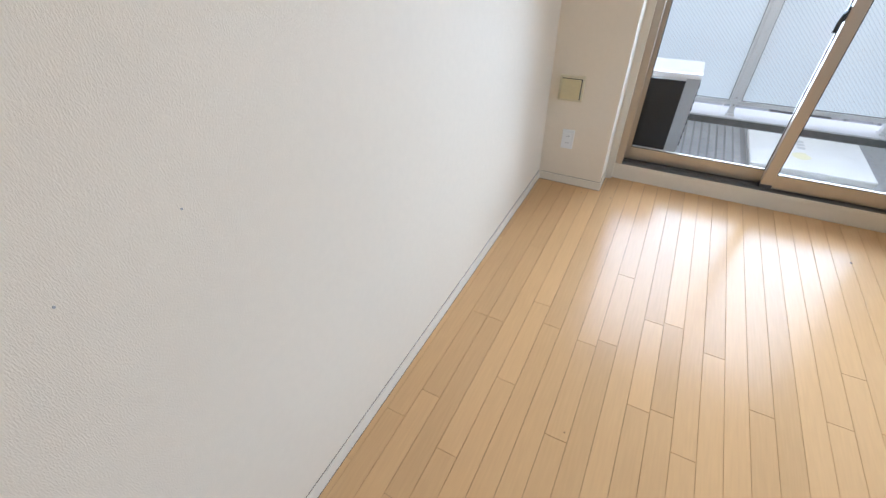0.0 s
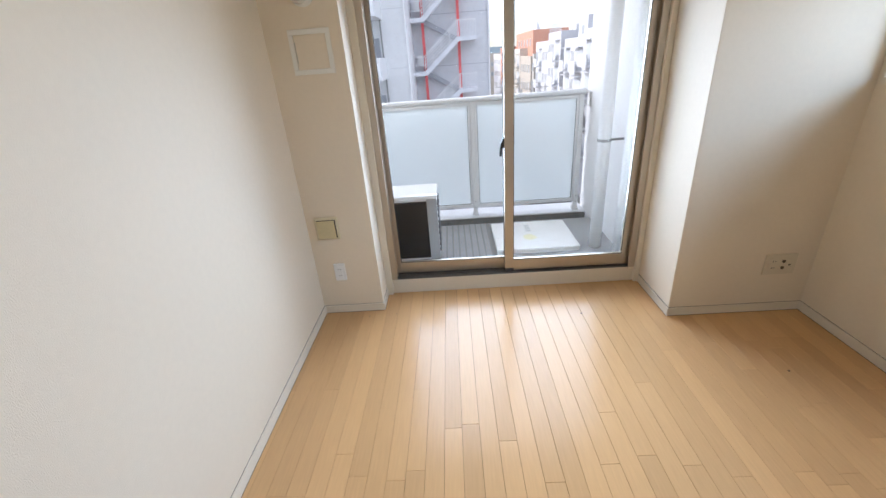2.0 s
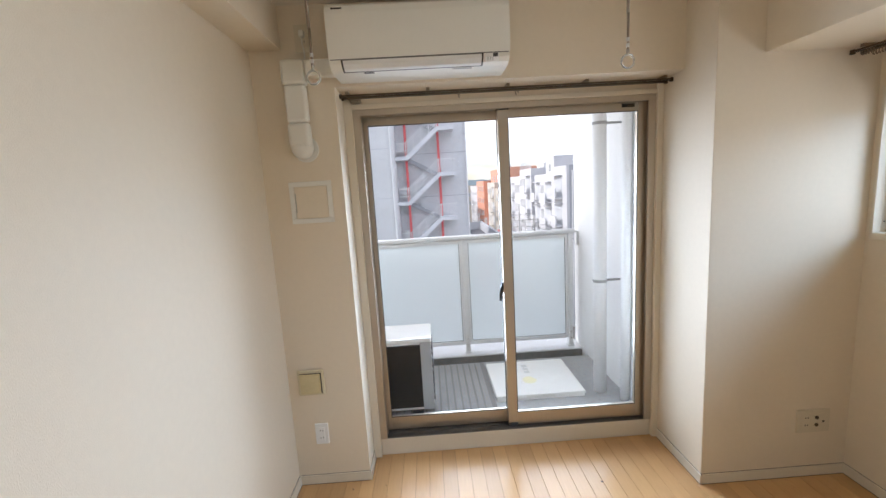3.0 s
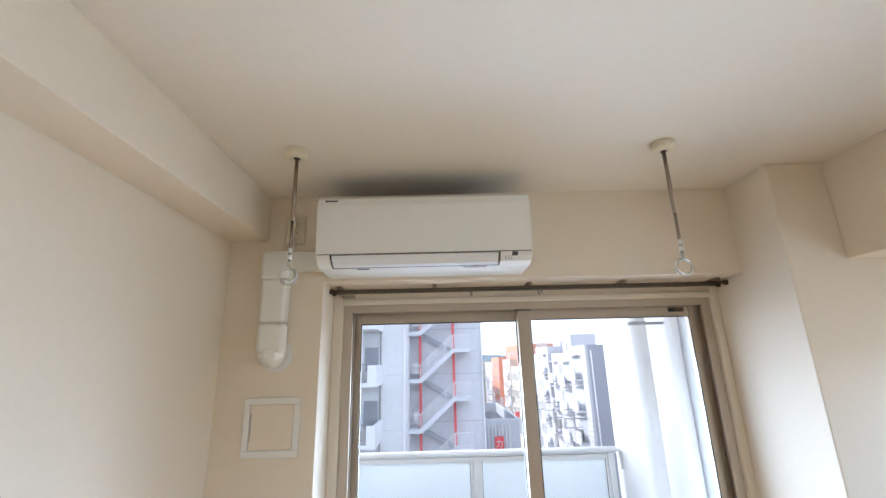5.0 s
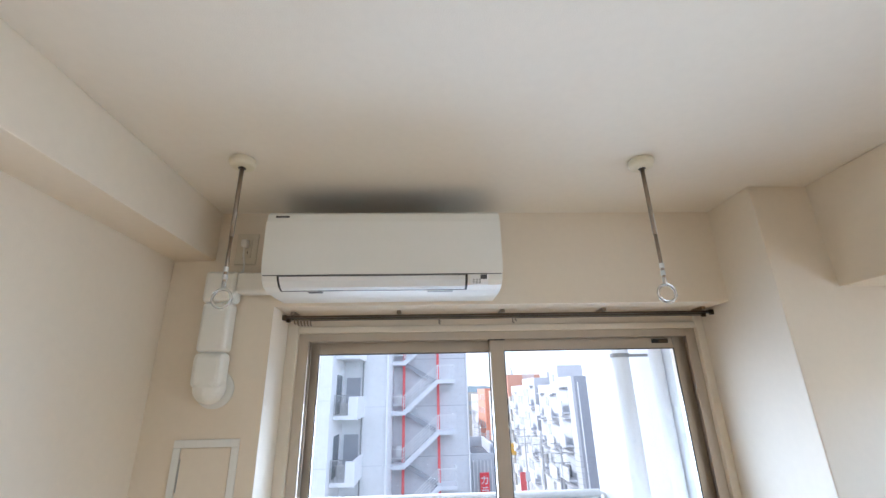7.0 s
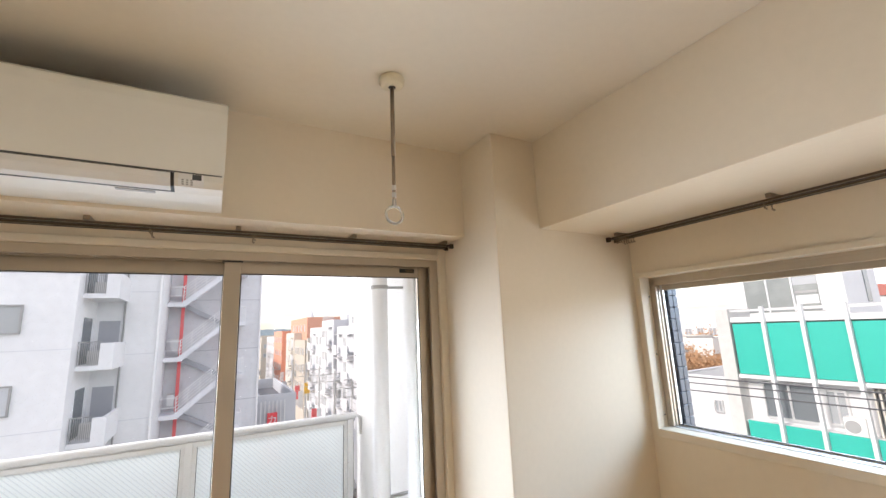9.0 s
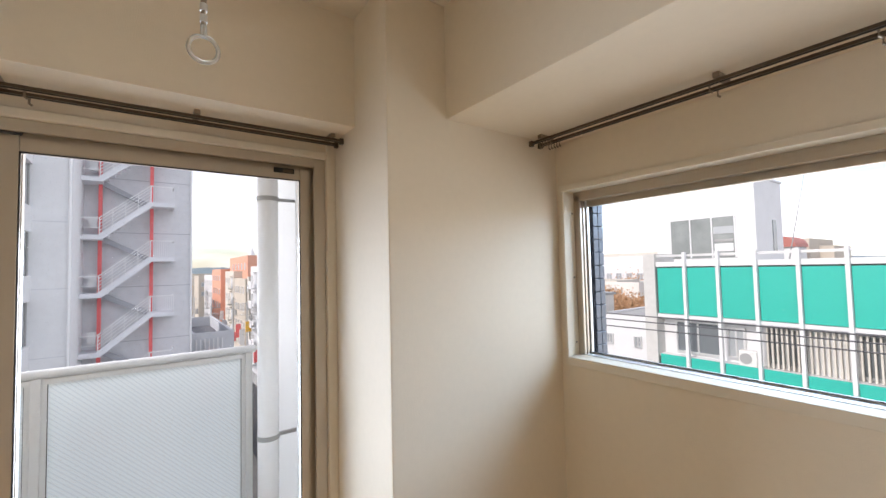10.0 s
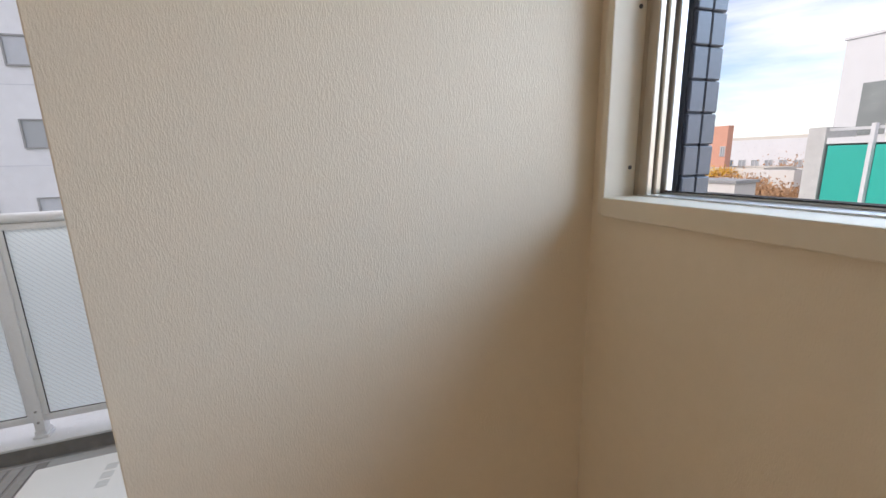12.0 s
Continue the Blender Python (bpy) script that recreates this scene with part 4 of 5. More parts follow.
for k in range(-4, 5):
    zl, zr = 0.52 + 3.06 * k, 2.40 + 3.06 * k
    landing = part("stair_landing", box(-1.28, -0.42, 26.6, 28.0, zl - 0.10, zl + 0.14), STAIRC, apt)
    part("stair_landing", box(1.55, 2.78, 26.6, 28.0, zr - 0.10, zr + 0.14), STAIRC, apt)
    f = part("stair_flight", beam((-0.52, 26.75, zl + 0.02), (1.66, 26.75, zr + 0.02), 0.20, 0.30), STAIRC, apt)
    # same stairs behind: their shade is put into a darker grey
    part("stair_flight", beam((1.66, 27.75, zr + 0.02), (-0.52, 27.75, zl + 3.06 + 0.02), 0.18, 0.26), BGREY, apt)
    bm = bmesh.new()
    for i in range(9):
        a = i / 9
        box(-0.42 + 2.0 * a, -0.16 + 2.0 * a, 26.85, 27.6, zl + 0.08 + 1.88 * a, zl + 0.16 + 1.88 * a, bm=bm)
    part("treads", bm, STAIRC, f)
    bm = beam((-0.52, 26.66, zl + 1.05), (1.66, 26.66, zr + 1.05), 0.05, 0.05)
    for j in range(1, 5):
        beam((-0.52, 26.66, zl + 0.18 + 0.18 * j), (1.66, 26.66, zr + 0.18 + 0.18 * j), 0.035, 0.035, bm)
    for i in range(5):
        a = i / 4
        x, z = -0.52 + 2.18 * a, zl + (zr - zl) * a
        box(x - 0.02, x + 0.02, 26.64, 26.68, z + 0.1, z + 1.05, bm=bm)
    part("handrail", bm, RAILWHITE, f)
    bm = box(1.66, 2.76, 26.63, 26.67, zr + 1.02, zr + 1.07)
    for i in range(12):
        box(1.68 + 0.097 * i, 1.70 + 0.097 * i, 26.64, 26.66, zr + 0.1, zr + 1.02, bm=bm)
    box(2.72, 2.76, 26.63, 28.0, zr + 1.02, zr + 1.07, bm=bm)
    part("landing_rail", bm, RAILWHITE, apt)
    bm = box(-1.26, -0.5, 26.63, 26.67, zl + 1.0, zl + 1.05)
    box(-1.26, -0.5, 26.63, 26.67, zl + 0.5, zl + 0.54, bm=bm)
    part("landing_rail", bm, RAILWHITE, landing)
    part("meter_box", box(-1.0, -0.66, 27.2, 27.45, zl + 0.55, zl + 1.15), BWHITE, landing)
    # balcony in the corner of the wing
    zb = 0.66 + H * k
    bal = part("balcony", box(-3.85, -2.62, 21.4, 24.0, zb - 0.14, zb + 0.06), FACADE_L, apt)
    part("balcony_front", box(-3.10, -2.62, 21.4, 21.55, zb + 0.06, zb + 0.98), FACADE_L, bal)
    part("balcony_side", box(-2.77, -2.62, 21.55, 24.0, zb + 0.06, zb + 0.98), FACADE_L, bal)
    bm = box(-3.85, -3.10, 21.42, 21.46, zb + 1.02, zb + 1.06)
    for i in range(12):
        box(-3.83 + 0.063 * i, -3.81 + 0.063 * i, 21.43, 21.45, zb + 0.06, zb + 1.02, bm=bm)
    part("balcony_grille", bm, GREY, bal)
    part("balcony_door", box(-3.852, -3.835, 21.9, 23.3, zb + 0.1, zb + 2.1), WINDARK, bal)
    part("balcony_window", box(-3.70, -2.9, 23.97, 23.995, zb + 0.08, zb + 2.0), BGREY, bal)
    part("condenser", box(-3.72, -3.16, 22.4, 22.75, zb + 0.06, zb + 0.66), CONDW, bal)
    part("drainpipe", cyl((-2.75, 23.93, zb + 0.9), (-2.75, 23.93, zb + 2.9), 0.04, seg=8), GREY, bal)
    for x in (-6.2, -9.0, -11.8):
        add_window(apt, x, 20.6, 2.12 + H * k, 1.55, 1.12, "-y", GREY, WINHAZE if k % 2 else WINPALE)
    part("wall_joint", box(-16, -3.85, 20.585, 20.6, 1.45 + H * k, 1.48 + H * k), FACADE_G, apt)

# low shop with a red sign beside the apartment house
shop = building("shop", 3.9, 6.4, 30.2, 42, -3.25, SHOPGREY, "low grey shop roof beyond the apartment house", parapet=0.9)
sign = thing("shop_sign", (4.85, 30.0, -4.9), "red upright shop sign with white characters on a slatted frame", "sign")
part("board", box(4.55, 5.18, 29.95, 30.05, -6.7, -3.5), RED, sign)
for i in range(7):
    part("slat", box(4.12 + 0.25 * i, 4.19 + 0.25 * i, 30.08, 30.16, -5.1, -2.75), BWHITE, sign)
for j, ch in enumerate("\u30ab\u30e9"):
    cu = bpy.data.curves.new("character", "FONT")
    cu.body, cu.size, cu.extrude, cu.align_x = ch, 0.62, 0.01, "CENTER"
    cu.materials.append(BWHITE)
    ch_ob = new("character", cu)
    ch_ob.matrix_basis = Matrix.Translation((4.865, 29.93, -4.17 - 0.66 * j)) @ Matrix.Rotation(radians(90), 4, "X")
    hang(ch_ob, sign)

# street beyond
PALE = (WINPALE, WINHAZE, WINHAZE)


def street_block(y0, y1, top, material, label, stacks=(), x0=14.0, x1=20.0, columns=(), storeys=5, name="street_building"):
    """A narrow house on the street: window columns and stacks of balconies on the side to the street."""
    b = building(name, x0, x1, y0, y1, top, material, label,
                 [("-x", u, 1.0, 1, top - 1.9 - 2.75 * (storeys - 1), 2.75, storeys, 0.85, 1.15) for u in columns], panes=PALE)
    for u, w in stacks:
        for k in range(storeys):
            z = top - 2.6 - 2.75 * k
            bal = part("balcony", box(x0 - 0.75, x0, u - w / 2, u + w / 2, z - 0.14, z), material, b)
            part("balcony_front", box(x0 - 0.75, x0 - 0.66, u - w / 2, u + w / 2, z, z + 0.95), material, bal)
            part("balcony_door", box(x0 - 0.02, x0 + 0.02, u - w / 2 + 0.15, u + w / 2 - 0.15, z + 0.02, z + 1.95), WINHAZE, bal)
            part("awning", box(x0 - 0.5, x0, u - w / 2, u + w / 2, z + 2.15, z + 2.24), material, bal)
    return b


corner = street_block(37.0, 41.6, 2.4, BSTREET, "white corner house with a blue-grey windowless side", stacks=((39.6, 2.6),), storeys=4)
part("side_wall", box(14.25, 20.0, 36.97, 37.0, GZ, 2.9), BGREY, corner, "blue-grey rendered side wall")
part("rain_pipe", cyl((14.5, 36.9, GZ), (14.5, 36.9, 2.4), 0.06, seg=8), PIPE, corner)
street_block(42.2, 50.0, 1.8, BSTREET, "pale apartment house with stacked balconies", stacks=((44.2, 2.6), (48.4, 1.8)), columns=(46.4,), x0=14.3)
street_block(50.6, 57.0, 2.7, BSTREET, "white apartment house with a railed flat roof", stacks=((52.2, 2.0),), columns=(54.4, 56.0))
street_block(57.6, 66.0, 1.9, BSTREET, "white narrow house with small windows", stacks=((62.8, 1.8),), columns=(58.8, 60.6, 64.8), x0=14.2)
street_block(68.0, 78.0, 0.1, BTAN, "tan brick shop house down the street", columns=(69.4, 71.6, 73.8, 76.0), storeys=4, x0=13.8)
street_block(66.6, 67.6, 0.4, BCREAM, "narrow cream house between two shops", columns=(67.1,), storeys=4)
street_block(78.6, 88.0, 1.3, BCREAM, "cream house with a shop front", stacks=((80.6, 2.0),), columns=(83.4, 86.0), storeys=4, x0=13.8)
street_block(74.0, 92.0, 3.9, BORANGE, "orange brick apartment block down the street", columns=(76.0, 79.0, 82.0, 85.0, 88.0), x0=15.2, x1=21)
street_block(92.6, 106.0, 1.8, BORANGE, "orange brick building farther down the street", columns=(94.0, 97.0, 100.0, 103.0), storeys=4, x0=13.6)
street_block(107.0, 124.0, 0.6, BSTREET, "white house near the street's far end", columns=(109, 113, 117, 121), storeys=4, x0=13.8)
building("white_building", 2.6, 8.2, 92, 110, -1.4, BSTREET, "white building across the street, far end",
         (("-y", 3.6, 1.6, 3, -10.6, 2.9, 3, 0.9, 1.2),), panes=PALE)
building("cream_building", 7.0, 8.8, 124, 140, 0.2, BCREAM, "narrow cream building at the street's far end",
         (("-y", 7.9, 1.6, 1, -8.6, 2.9, 3, 0.9, 1.2),), panes=PALE)
spire = thing("roof_spire", (18, 80, 3.9), "small pale cone on the orange roof", "roof ornament")
part("cone", cyl((17.0, 80, 3.96), (17.0, 80, 6.2), 0.8, 0.05, 10), BWHITE, spire)
railed = thing("roof_fence", (17, 53.8, 2.7), "thin pale metal fence round a flat roof", "roof fence")
bm = bmesh.new()
for i in range(17):
    box(14.06, 14.10, 50.8 + 0.37 * i, 50.84 + 0.37 * i, 3.2, 4.1, bm=bm)
part("palings", bm, ALU_W, railed)
part("top_bar", box(14.05, 14.11, 50.7, 56.9, 4.06, 4.12), ALU_W, railed)
hut = thing("roof_hut", (17, 46.4, 1.8), "white lift hut on the apartment roof", "roof hut")
part("wall", box(15.2, 18.0, 44.8, 48.0, 1.86, 4.3), BSTREET, hut)
part("hatch", box(15.18, 15.2, 46.0, 46.8, 2.6, 3.4), WINMID, hut)
ru = random.Random(23)
for i in range(13):
    y, z = 40 + 4.6 * i + ru.uniform(-1, 1), ru.uniform(-10.6, -6.8)
    h, w = ru.uniform(1.0, 2.4), ru.uniform(0.5, 0.9)
    board = thing("hanging_sign", (13.9, y, z), "small shop sign fixed to a street front", "sign", "street signs")
    part("board", box(13.78 - w, 13.78, y - 0.08, y + 0.08, z, z + h), ru.choice((BWHITE, RED_C, LEAF_Y, BWHITE, BGREY)), board)
    part("bracket", box(13.78, 14.05, y - 0.03, y + 0.03, z + h * 0.5, z + h * 0.5 + 0.06), GREY, board)
tank = thing("roof_tank", (17.5, 55, 2.7), "pale roof tank on the white apartment block", "water tank")
part("tank", box(16.6, 18.4, 54, 56, 2.9, 4.0, 0.1), BWHITE, tank)
part("stand", box(16.8, 18.2, 54.2, 55.8, 2.6, 2.9), GREY, tank)
for i, (x, y) in enumerate(((13.3, 40), (13.3, 47), (13.3, 55), (13.3, 64), (13.3, 76), (8.3, 60), (8.3, 84))):
    pole = thing("utility_pole", (x, y, GZ), "grey concrete utility pole with cross arms", "utility pole", "utility poles")
    part("pole", cyl((x, y, GZ), (x, y, GZ + 10.4), 0.13, 0.09, 10), POLEGREY, pole)
    for j in range(3):
        part("cross_arm", box(x - 0.9, x + 0.9, y - 0.05, y + 0.05, GZ + 8.4 + 0.8 * j, GZ + 8.48 + 0.8 * j), POLEGREY, pole)
    part("transformer", cyl((x + 0.4, y - 0.2, GZ + 7.4), (x + 0.4, y - 0.2, GZ + 8.3), 0.25, seg=12), GREY, pole)
for j in range(9):
    tagged(part("street_cable", tube([(12.5 + 0.22 * (j % 7), 33 + 3.5 * i, GZ + 7.6 + 0.36 * j - 0.4 * math.sin(i * 1.26) ** 2) for i in range(15)], 0.014, 5), GREY),
           "thin dark overhead street cable", "cable", "street cables")
for j in range(6):
    y = 41 + 5.5 * j
    tagged(part("house_cable", tube([(13.3, y, GZ + 8.8), (11.0, y + 1.0, GZ + 8.2), (8.4, y + 2.2, GZ + 8.7)], 0.013, 5), GREY),
           "thin dark cable slung across the street", "cable", "cross cables")


def slat_bank():
    bm = bmesh.new()
    for i in range(8):
        box(0, 0.10, -1.0 + 0.125 * i, -0.955 + 0.125 * i, 0, 1.28, bm=bm)
    return bm


# turquoise office building across from the side window
off = thing("office_building", (22, 0, GZ), "white office building with turquoise panels and white fins", "office building")
part("wall", box(17.45, 34, -30, 6.9, GZ, 1.2), BWHITE, off)
part("roof", box(17.2, 34, -30, 6.9, 1.2, 1.45), CONC, off)
part("end_pier", box(16.9, 18.4, 6.62, 7.05, GZ, 1.92), PIERC, off, "raw concrete end pier")
part("coping", box(17.0, 17.25, -30, 6.62, 1.45, 1.62), BWHITE, off)
part("roof_rail", box(17.05, 17.12, -30, 6.62, 1.80, 1.88), ALU_W, off)
STEP = 1.045
for s in range(4):
    z1 = 1.40 - 3.15 * s
    part("ledge", box(17.0, 17.45, -30, 6.62, z1 - 1.80, z1 - 1.68), BWHITE, off)
    part("ledge", box(17.04, 17.45, -30, 6.62, z1 - 3.25, z1 - 3.16), BWHITE, off)
    for i in range(20):
        y1 = 6.62 - STEP * i
        pm = shared(("turquoise_panel", 0), lambda: (box(-0.05, 0.0, -STEP + 0.06, -0.06, -1.66, 0.0), GREEN))
        placed("turquoise_panel", pm, (17.03, y1, z1), 0, off)
        if s < 3:
            wz = z1 - 1.84
            if i == 1:
                add_window(off, 17.45, 5.435, wz - 1.22, 1.47, 1.14, "-x", ALU_W, WINDARK)
            elif i == 2:
                add_window(off, 17.45, 4.27, wz - 1.18, 0.54, 1.02, "-x", ALU_W, WINMID)
            elif i >= 3:
                bmk = shared(("sun_slats", 0), lambda: (slat_bank(), BCREAM))
                placed("sun_slats", bmk, (17.22, y1, wz - 1.30), 0, off)
                if i % 2 == 1:
                    add_window(off, 17.45, y1 - STEP / 2, wz - 1.25, 0.95, 1.2, "-x", GREY, WINDARK)


def fin_bm():
    return box(-0.12, 0.03, -0.045, 0.045, GZ, 1.95)


for i in range(1, 20):
    placed("fin", shared(("fin", 0), lambda: (fin_bm(), BWHITE)), (16.96, 6.62 - STEP * i, 0), 0, off)
cond = thing("rooftop_condenser", (17.2, 3.87, -1.76), "small white condenser on the office ledge", "outdoor unit")
part("casing", box(17.07, 17.37, 3.62, 4.12, -1.76, -1.28, 0.02), CONDW, cond)
part("fan_guard", cyl((17.07, 3.92, -1.52), (17.055, 3.92, -1.52), 0.17, seg=20), GREY, cond)

pent = thing("stair_tower", (23, 6.6, 1.45), "white rooftop stair tower with a three-pane window", "roof tower")
part("wall", box(21, 24.2, 4.66, 8.55, 1.45, 4.95), BWHITE, pent)
part("coping", box(20.95, 24.25, 4.61, 8.60, 4.95, 5.03), BWHITE, pent)
for i in range(3):
    y = 7.88 - 0.85 * i
    part("pane", box(20.97, 21.01, y - 0.80, y, 1.75, 3.45), TOWERPANE, pent)
    part("mullion", box(20.93, 21.0, y - 0.85, y - 0.80, 1.75, 3.45), BWHITE, pent)
part("lower_sash", box(20.945, 20.99, 7.88 - 1.7 - 0.74, 7.88 - 1.7 - 0.06, 1.80, 1.90), GREY, pent)
part("lower_sash", box(20.945, 20.99, 7.88 - 1.7 - 0.74, 7.88 - 1.7 - 0.06, 2.42, 2.52), GREY, pent)
part("blind", box(20.955, 20.985, 7.88 - 1.7 - 0.74, 7.88 - 1.7 - 0.06, 2.02, 2.34), BWHITE, pent, "white sheet behind the pane")
part("blind", box(20.955, 20.985, 7.88 - 1.7 - 0.78, 7.88 - 1.7 - 0.02, 2.75, 3.05), WINPALE, pent)
part("side_window", box(22.9, 23.3, 4.63, 4.67, 2.0, 3.3), WINDARK, pent)
wt = thing("water_tank", (22, 6.3, 5.03), "pale cylindrical rooftop water tanks in a pipe frame", "water tank")
part("tank", cyl((22, 6.75, 5.15), (22, 6.75, 6.35), 0.62, seg=24), BWHITE, wt)
part("tank", cyl((22.2, 5.65, 5.15), (22.2, 5.65, 6.5), 0.58, seg=24), BWHITE, wt)
for y in (7.55, 6.2, 5.0):
    part("frame_post", cyl((21.6, y, 5.03), (21.6, y, 6.3), 0.035, seg=8), GREY, wt)
part("frame_rail", cyl((21.6, 7.55, 6.28), (21.6, 5.0, 6.28), 0.03, seg=8), GREY, wt)
part("mast", cyl((22.1, 6.25, 6.3), (22.1, 6.25, 7.1), 0.025, seg=6), GREY, wt)
mast = thing("antenna_mast", (29, 5.6, 1.45), "thin leaning antenna mast on a roof", "antenna")
part("mast", cyl((29, 5.75, 1.4), (29, 4.9, 6.0), 0.035, 0.012, 8), GREY, mast)

building("low_white_house", 22, 29, 9.4, 12.4, -1.25, BWHITE, "low white house with small square windows and a flat roof",
         (("-x", 10.23, 1.57, 2, -4.45, 1.75, 2, 0.40, 0.56),), parapet=0.15, roof=CONC)
building("beige_house", 22.4, 23.9, 12.7, 19.0, -0.25, BPALE, "beige house with a flat dark-edged roof", (("-x", 14.6, 1.5, 2, -4.2, 2.6, 1, 0.5, 0.9),), parapet=0.05)
tagged(part("roof_edge", box(22.3, 24.0, 12.6, 19.1, -0.20, -0.06), GREY), "dark overhanging edge of a flat roof", "roof edge")
building("long_flats", 62, 74, 24, 42, 2.2, BWHITE, "long white block of flats beyond the trees",
         (("-x", 25.2, 1.7, 10, -5.6, 2.3, 3, 1.0, 1.1),))
building("long_flats", 90, 104, 26, 62, 3.4, BCREAM, "long pale block of flats in the distance",
         (("-x", 28, 2.4, 14, -6, 2.7, 3, 1.4, 1.3),))
building("orange_tower", 44, 44.8, 28.6, 30.4, 3.3, BORANGE, "slim orange brick building", (("-x", 28.9, 1.0, 1, -4, 2.4, 3, 0.5, 1.0),))
building("high_rise", 250, 254, 195.5, 202, 80, BWHITE, "tall pale high-rise block on the horizon",
         (("-x", 197, 2.2, 2, -2, 3.2, 25, 1.6, 1.5),))
building("flats", 60, 70, 11.8, 15.0, 3.4, BTAN, "tan block of flats with balconies behind the office roof",
         (("-x", 12.4, 0.9, 3, -1.0, 1.5, 3, 0.6, 0.9),))
building("flats", 64, 72, 10.6, 12.2, 2.6, BTAN, "tan block of flats stepping down", (("-x", 11.0, 0.8, 2, -0.9, 1.5, 2, 0.5, 0.9),))
red_roof = thing("red_roof_house", (54, 12.6, GZ), "small white house with a curved red roof", "house")
part("wall", box(54, 58, 11.6, 13.6, GZ, 2.9), BWHITE, red_roof)
bm = bmesh.new()
ring_a = [bm.verts.new((53.8, 12.6 + 1.15 * math.cos(math.pi * i / 10), 2.9 + 1.1 * math.sin(math.pi * i / 10))) for i in range(11)]
ring_b = [bm.verts.new((58.2, 12.6 + 1.15 * math.cos(math.pi * i / 10), 2.9 + 1.1 * math.sin(math.pi * i / 10))) for i in range(11)]
for i in range(10):
    bm.faces.new((ring_a[i], ring_a[i + 1], ring_b[i + 1], ring_b[i]))
bm.faces.new(ring_a)
bm.faces.new(ring_b)
part("roof", bm, ROOFR, red_roof)

rt = random.Random(11)
for i in range(34):
    x, y = rt.uniform(110, 420), rt.uniform(-40, 260)
    w, d = rt.uniform(8, 22), rt.uniform(8, 22)
    top = rt.uniform(-6, 2.2) + (x - 110) * 0.008
    building("distant_building", x, x + w, y, y + d, top, rt.choice((BWHITE, BCREAM, BGREY, BTAN)), "pale distant building in the town",
             (("-x", y + 1.5, 3.2, int(d / 3.4), top - 5.8, 2.9, 2, 1.6, 1.3),), parapet=0.4)
for i in range(26):
    x, y = rt.uniform(-20, 60), rt.uniform(135, 420)
    w, d = rt.uniform(6, 16), rt.uniform(8, 18)
    top = rt.uniform(-7, 1.0)
    building("distant_building", x, x + w, y, y + d, top, rt.choice((BWHITE, BCREAM, BGREY, BTAN)), "pale distant building in the town",
             (("-y", x + 1.5, 3.2, int(w / 3.4), top - 5.8, 2.9, 2, 1.6, 1.3),), parapet=0.4)
for i in range(16):
    x, y = rt.uniform(40, 58), rt.uniform(19, 46)
    w, d = rt.uniform(4, 7), rt.uniform(4, 6)
    building("low_house", x, x + w, y, y + d, rt.uniform(-3.4, -0.4), rt.choice((BCREAM, BPALE, BTAN, BORANGE)), "low house among the trees",
             (("-x", y + 1, 2.0, 2, -5.2, 2.4, 1, 1.0, 1.0),), parapet=0.2, category="house")


def hill(name, points, depth, label):
    bm = bmesh.new()
    n = 60
    rows = []
    for i in range(n + 1):
        a = i / n
        p = Vector(points[0]).lerp(Vector(points[1]), a)
        h = points[2] * math.sin(math.pi * a) ** 0.7 * (0.75 + 0.35 * noise.noise((a * 6, depth, 0)) + 0.12 * noise.noise((a * 25, depth, 3)))
        rows.append((bm.verts.new((p.x, p.y, GZ)), bm.verts.new((p.x + depth * 0.3, p.y + depth * 0.3, GZ + max(0.5, h))), bm.verts.new((p.x + depth, p.y + depth, GZ))))
    for r0, r1 in zip(rows, rows[1:]):
        bm.faces.new((r0[0], r1[0], r1[1], r0[1]))
        bm.faces.new((r0[1], r1[1], r1[2], r0[2]))
    structure(part(name, bm, HILL), label, "hill")


hill("backdrop_hill_north", ((-200, 1000), (420, 940), 34), 120, "low wooded hill beyond the town")
hill("backdrop_hill_east", ((900, -200), (760, 620), 26), 120, "low hill on the horizon, tinted blue for haze")


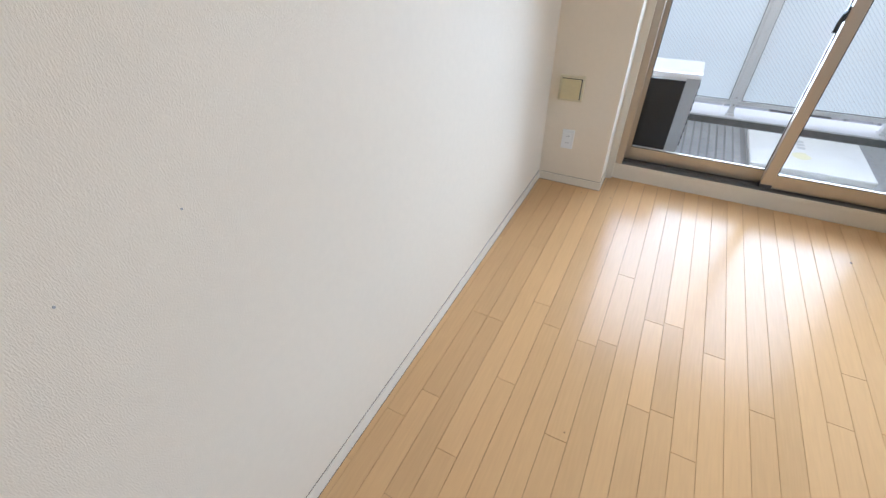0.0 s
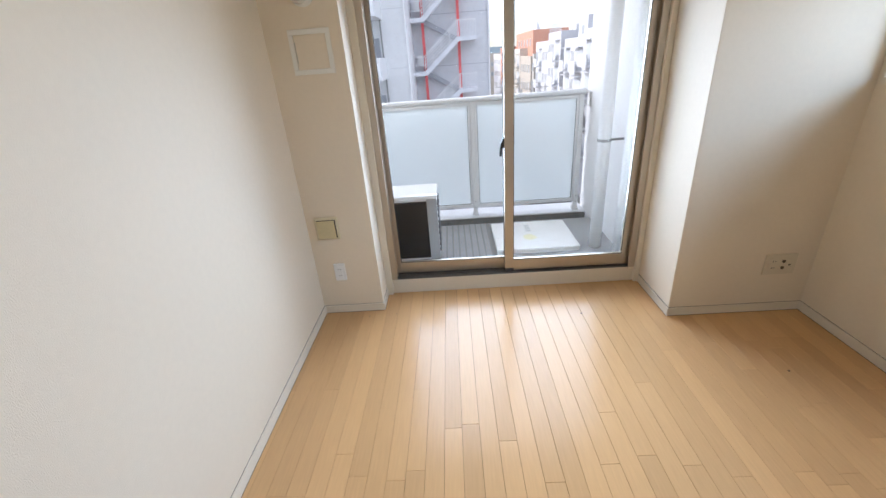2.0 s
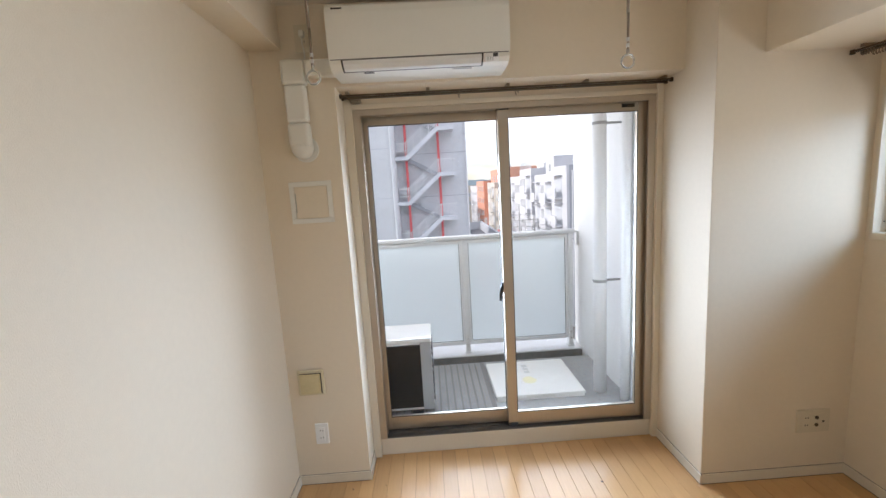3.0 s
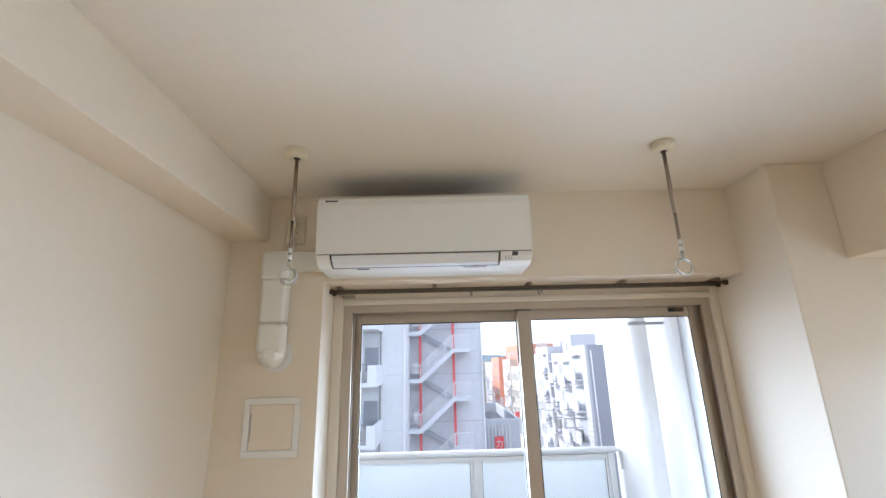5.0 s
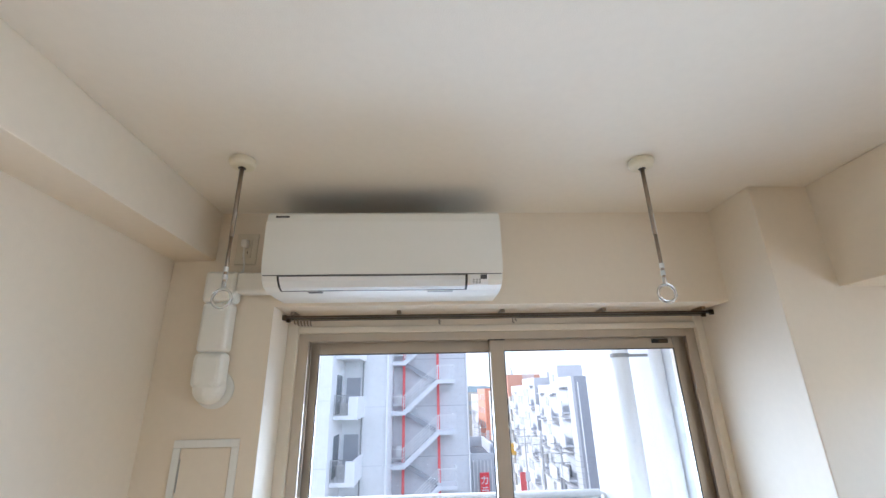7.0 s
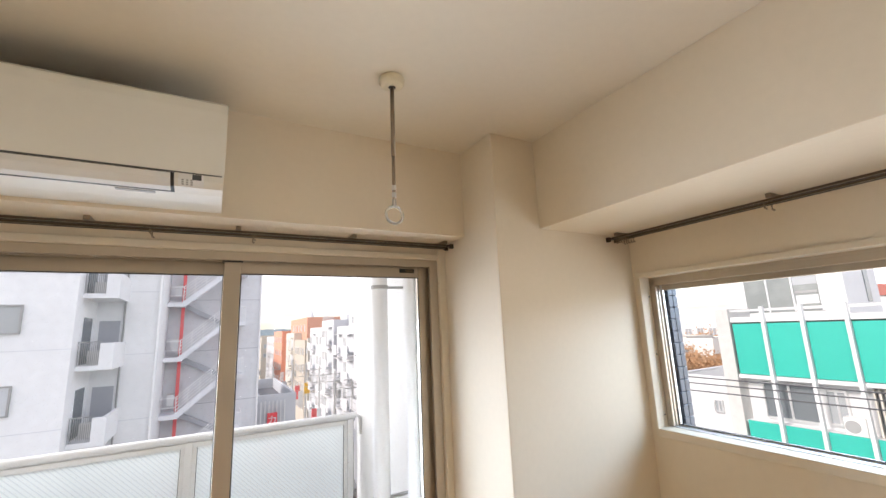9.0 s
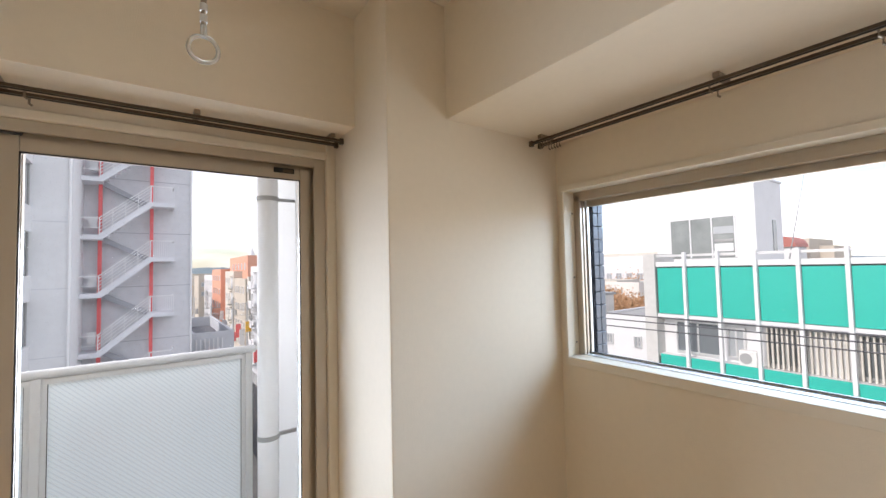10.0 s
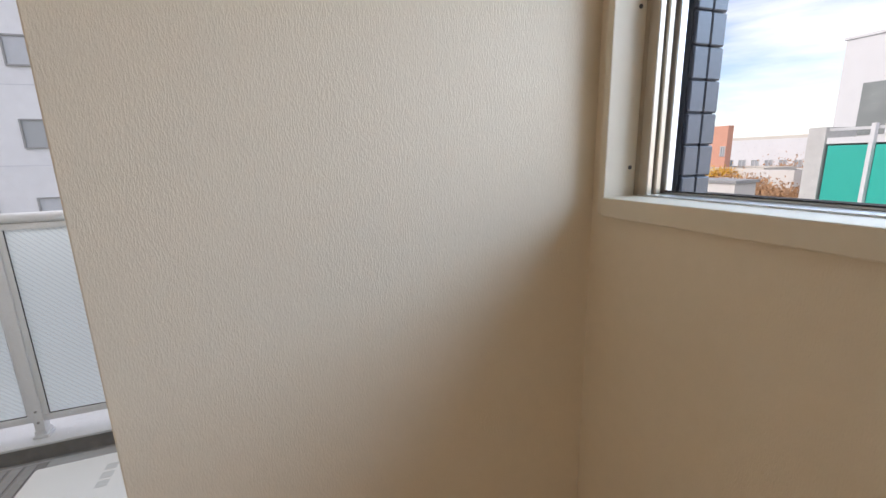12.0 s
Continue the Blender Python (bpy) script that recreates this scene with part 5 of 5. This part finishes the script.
def tree(x, y, height, spread, leaf, label, n):
    r = random.Random(int(x * 10 + y))
    t = thing("tree", (x, y, GZ), label, "tree", "autumn trees")
    bm = cyl((x, y, GZ), (x, y, GZ + height * 0.55), 0.22, 0.12, 8)
    tips = []
    for i in range(9):
        a, s = 2 * math.pi * i / 9 + r.uniform(-0.3, 0.3), r.uniform(0.5, 1)
        p0 = Vector((x, y, GZ + height * r.uniform(0.3, 0.55)))
        p1 = p0 + Vector((math.cos(a) * spread * s * 0.6, math.sin(a) * spread * s * 0.6, height * r.uniform(0.15, 0.35)))
        cyl(p0, p1, 0.08, 0.03, 5, bm)
        for j in range(3):
            p2 = p1 + Vector((r.uniform(-1, 1), r.uniform(-1, 1), r.uniform(0.1, 0.8))) * spread * 0.45
            cyl(p1, p2, 0.03, 0.012, 4, bm)
            for _ in range(4):
                p3 = p1.lerp(p2, r.uniform(0.3, 1)) + Vector((r.uniform(-1, 1), r.uniform(-1, 1), r.uniform(0, 0.9))) * spread * 0.24
                cyl(p1.lerp(p2, r.uniform(0.2, 0.9)), p3, 0.014, 0.006, 3, bm)
            tips += [p1.lerp(p2, q) for q in (0.3, 0.7, 1.0)]
    part("trunk", bm, BARK, t)
    verts, faces = [], []
    for i in range(n * 7):
        c = r.choice(tips) + Vector((r.gauss(0, 1), r.gauss(0, 1), r.gauss(0, 0.8))) * spread * 0.20
        q = Euler((r.uniform(0, 6), r.uniform(0, 6), r.uniform(0, 6))).to_matrix()
        s = r.uniform(0.05, 0.11)
        k = len(verts)
        verts += [c + q @ Vector(v) * s for v in ((-1, -0.6, 0), (1, -0.6, 0.1), (0.9, 0.7, 0), (-0.9, 0.6, 0.15))]
        faces.append((k, k + 1, k + 2, k + 3))
    me = bpy.data.meshes.new("crown")
    me.from_pydata([tuple(v) for v in verts], [], faces)
    me.materials.append(leaf)
    ob = new("crown", me)
    hang(ob, t)


for x, y, h, s, leaf, n in ((34, 15.6, 11.8, 2.6, LEAF_O, 1100), (36, 17.5, 12.2, 3.0, LEAF_O, 1300), (38, 20.5, 12.6, 3.0, LEAF_O, 1300), (41, 24, 12.2, 3.2, LEAF_O, 1200),
                            (42, 27.6, 13.5, 2.2, LEAF_Y, 1500), (46, 19, 13.0, 3.4, LEAF_O, 1200), (50, 26, 13.2, 3.6, LEAF_O, 1200), (36, 14.0, 11.2, 2.2, LEAF_O, 700), (37, 16.0, 12.9, 2.6, LEAF_O, 900), (40, 18.5, 13.2, 2.8, LEAF_O, 900),
                            (44, 22.5, 13.4, 3.0, LEAF_O, 900), (31, 13.8, 12.0, 2.2, LEAF_O, 800),
                            (7.0, 118, 15.5, 3.2, LEAF_Y, 1500), (5.0, 130, 15, 3.6, LEAF_O, 1200)):
    tree(x, y, h, s, leaf, "yellow autumn ginkgo tree" if leaf == LEAF_Y else "thin autumn tree with rusty brown leaves", n)

# overhead wires past the side window
for y0, z0, z1, xx in ((9, 0.76, 0.74, 8.0), (9, 0.64, 0.67, 8.02), (9, 0.49, 0.58, 8.04)):
    tagged(part("overhead_wire", tube([(xx, 9.3 - 1.64 * i, z0 + (z1 - z0) * i / 8) for i in range(16)], 0.010, 6), DARKGREY),
           "thin dark overhead wire outside the side window", "wire", "overhead wires")
for y in (9.3, -15.3):
    pole = thing("utility_pole", (8.02, y, GZ), "grey concrete utility pole carrying wires", "utility pole", "utility poles")
    part("pole", cyl((8.02, y, GZ), (8.02, y, 1.4), 0.19, 0.14, 12), CONC, pole)
    part("cross_arm", box(7.4, 8.7, y - 0.05, y + 0.05, 0.9, 1.0), GREY, pole)

# ---- floor strips ----
floor_ob = bpy.data.objects["floor"]
FIRST = {1: -0.91, 2: -0.819, 3: -0.27, 4: -1.313, 5: -0.645, 6: -0.279, 7: -1.14, 8: -0.773, 10: -1.52, 11: -0.536,
         12: -0.159, 13: -0.977, 15: -1.062, 16: -0.695, 17: -1.505, 18: -0.702, 19: -0.268, 21: -0.707, 22: -0.88,
         24: -1.375, 25: -0.70, 27: -1.06, 28: -0.69}
rng = random.Random(7)
W, X0, GAP = 0.0758, 0.0305, 0.0011
edges = [0.0] + [X0 + W * i for i in range(38)]
edges = [e for e in edges if e < XR] + [XR]
rest = bmesh.new()
count = 0
for c in range(len(edges) - 1):
    xa, xb = edges[c], edges[c + 1]
    far = YD0 + 0.008 if xb > XJ0 + 0.01 and xa < XJ1 - 0.01 else (YP if xa >= XJ1 - 0.01 else 0.0)
    cuts, y = [], FIRST.get(c, rng.uniform(-1.6, -0.2))
    up = y
    while up < far and c not in FIRST:
        if up < -0.35:
            cuts.append(up)
        up += rng.choice((0.37, 0.44, 0.55, 0.80))
    while y > YB:
        y -= rng.choice((0.44, 0.55, 0.80, 0.91))
        cuts.append(y)
    cuts = sorted([q for q in cuts if YB + 0.1 < q < far - 0.08] + [YB, far])
    for ya, yb in zip(cuts, cuts[1:]):
        args = (xa + GAP / 2, xb - GAP / 2, ya + GAP / 2, yb - GAP / 2, -0.006, 0.0)
        if yb > -2.45 and count < 300:
            part("plank", box(*args, bev=0.0007, seg=1), PLANK, floor_ob)
            count += 1
        else:
            box(*args, bm=rest)
tagged(part("planks", rest, PLANK, floor_ob), kind="stuff")
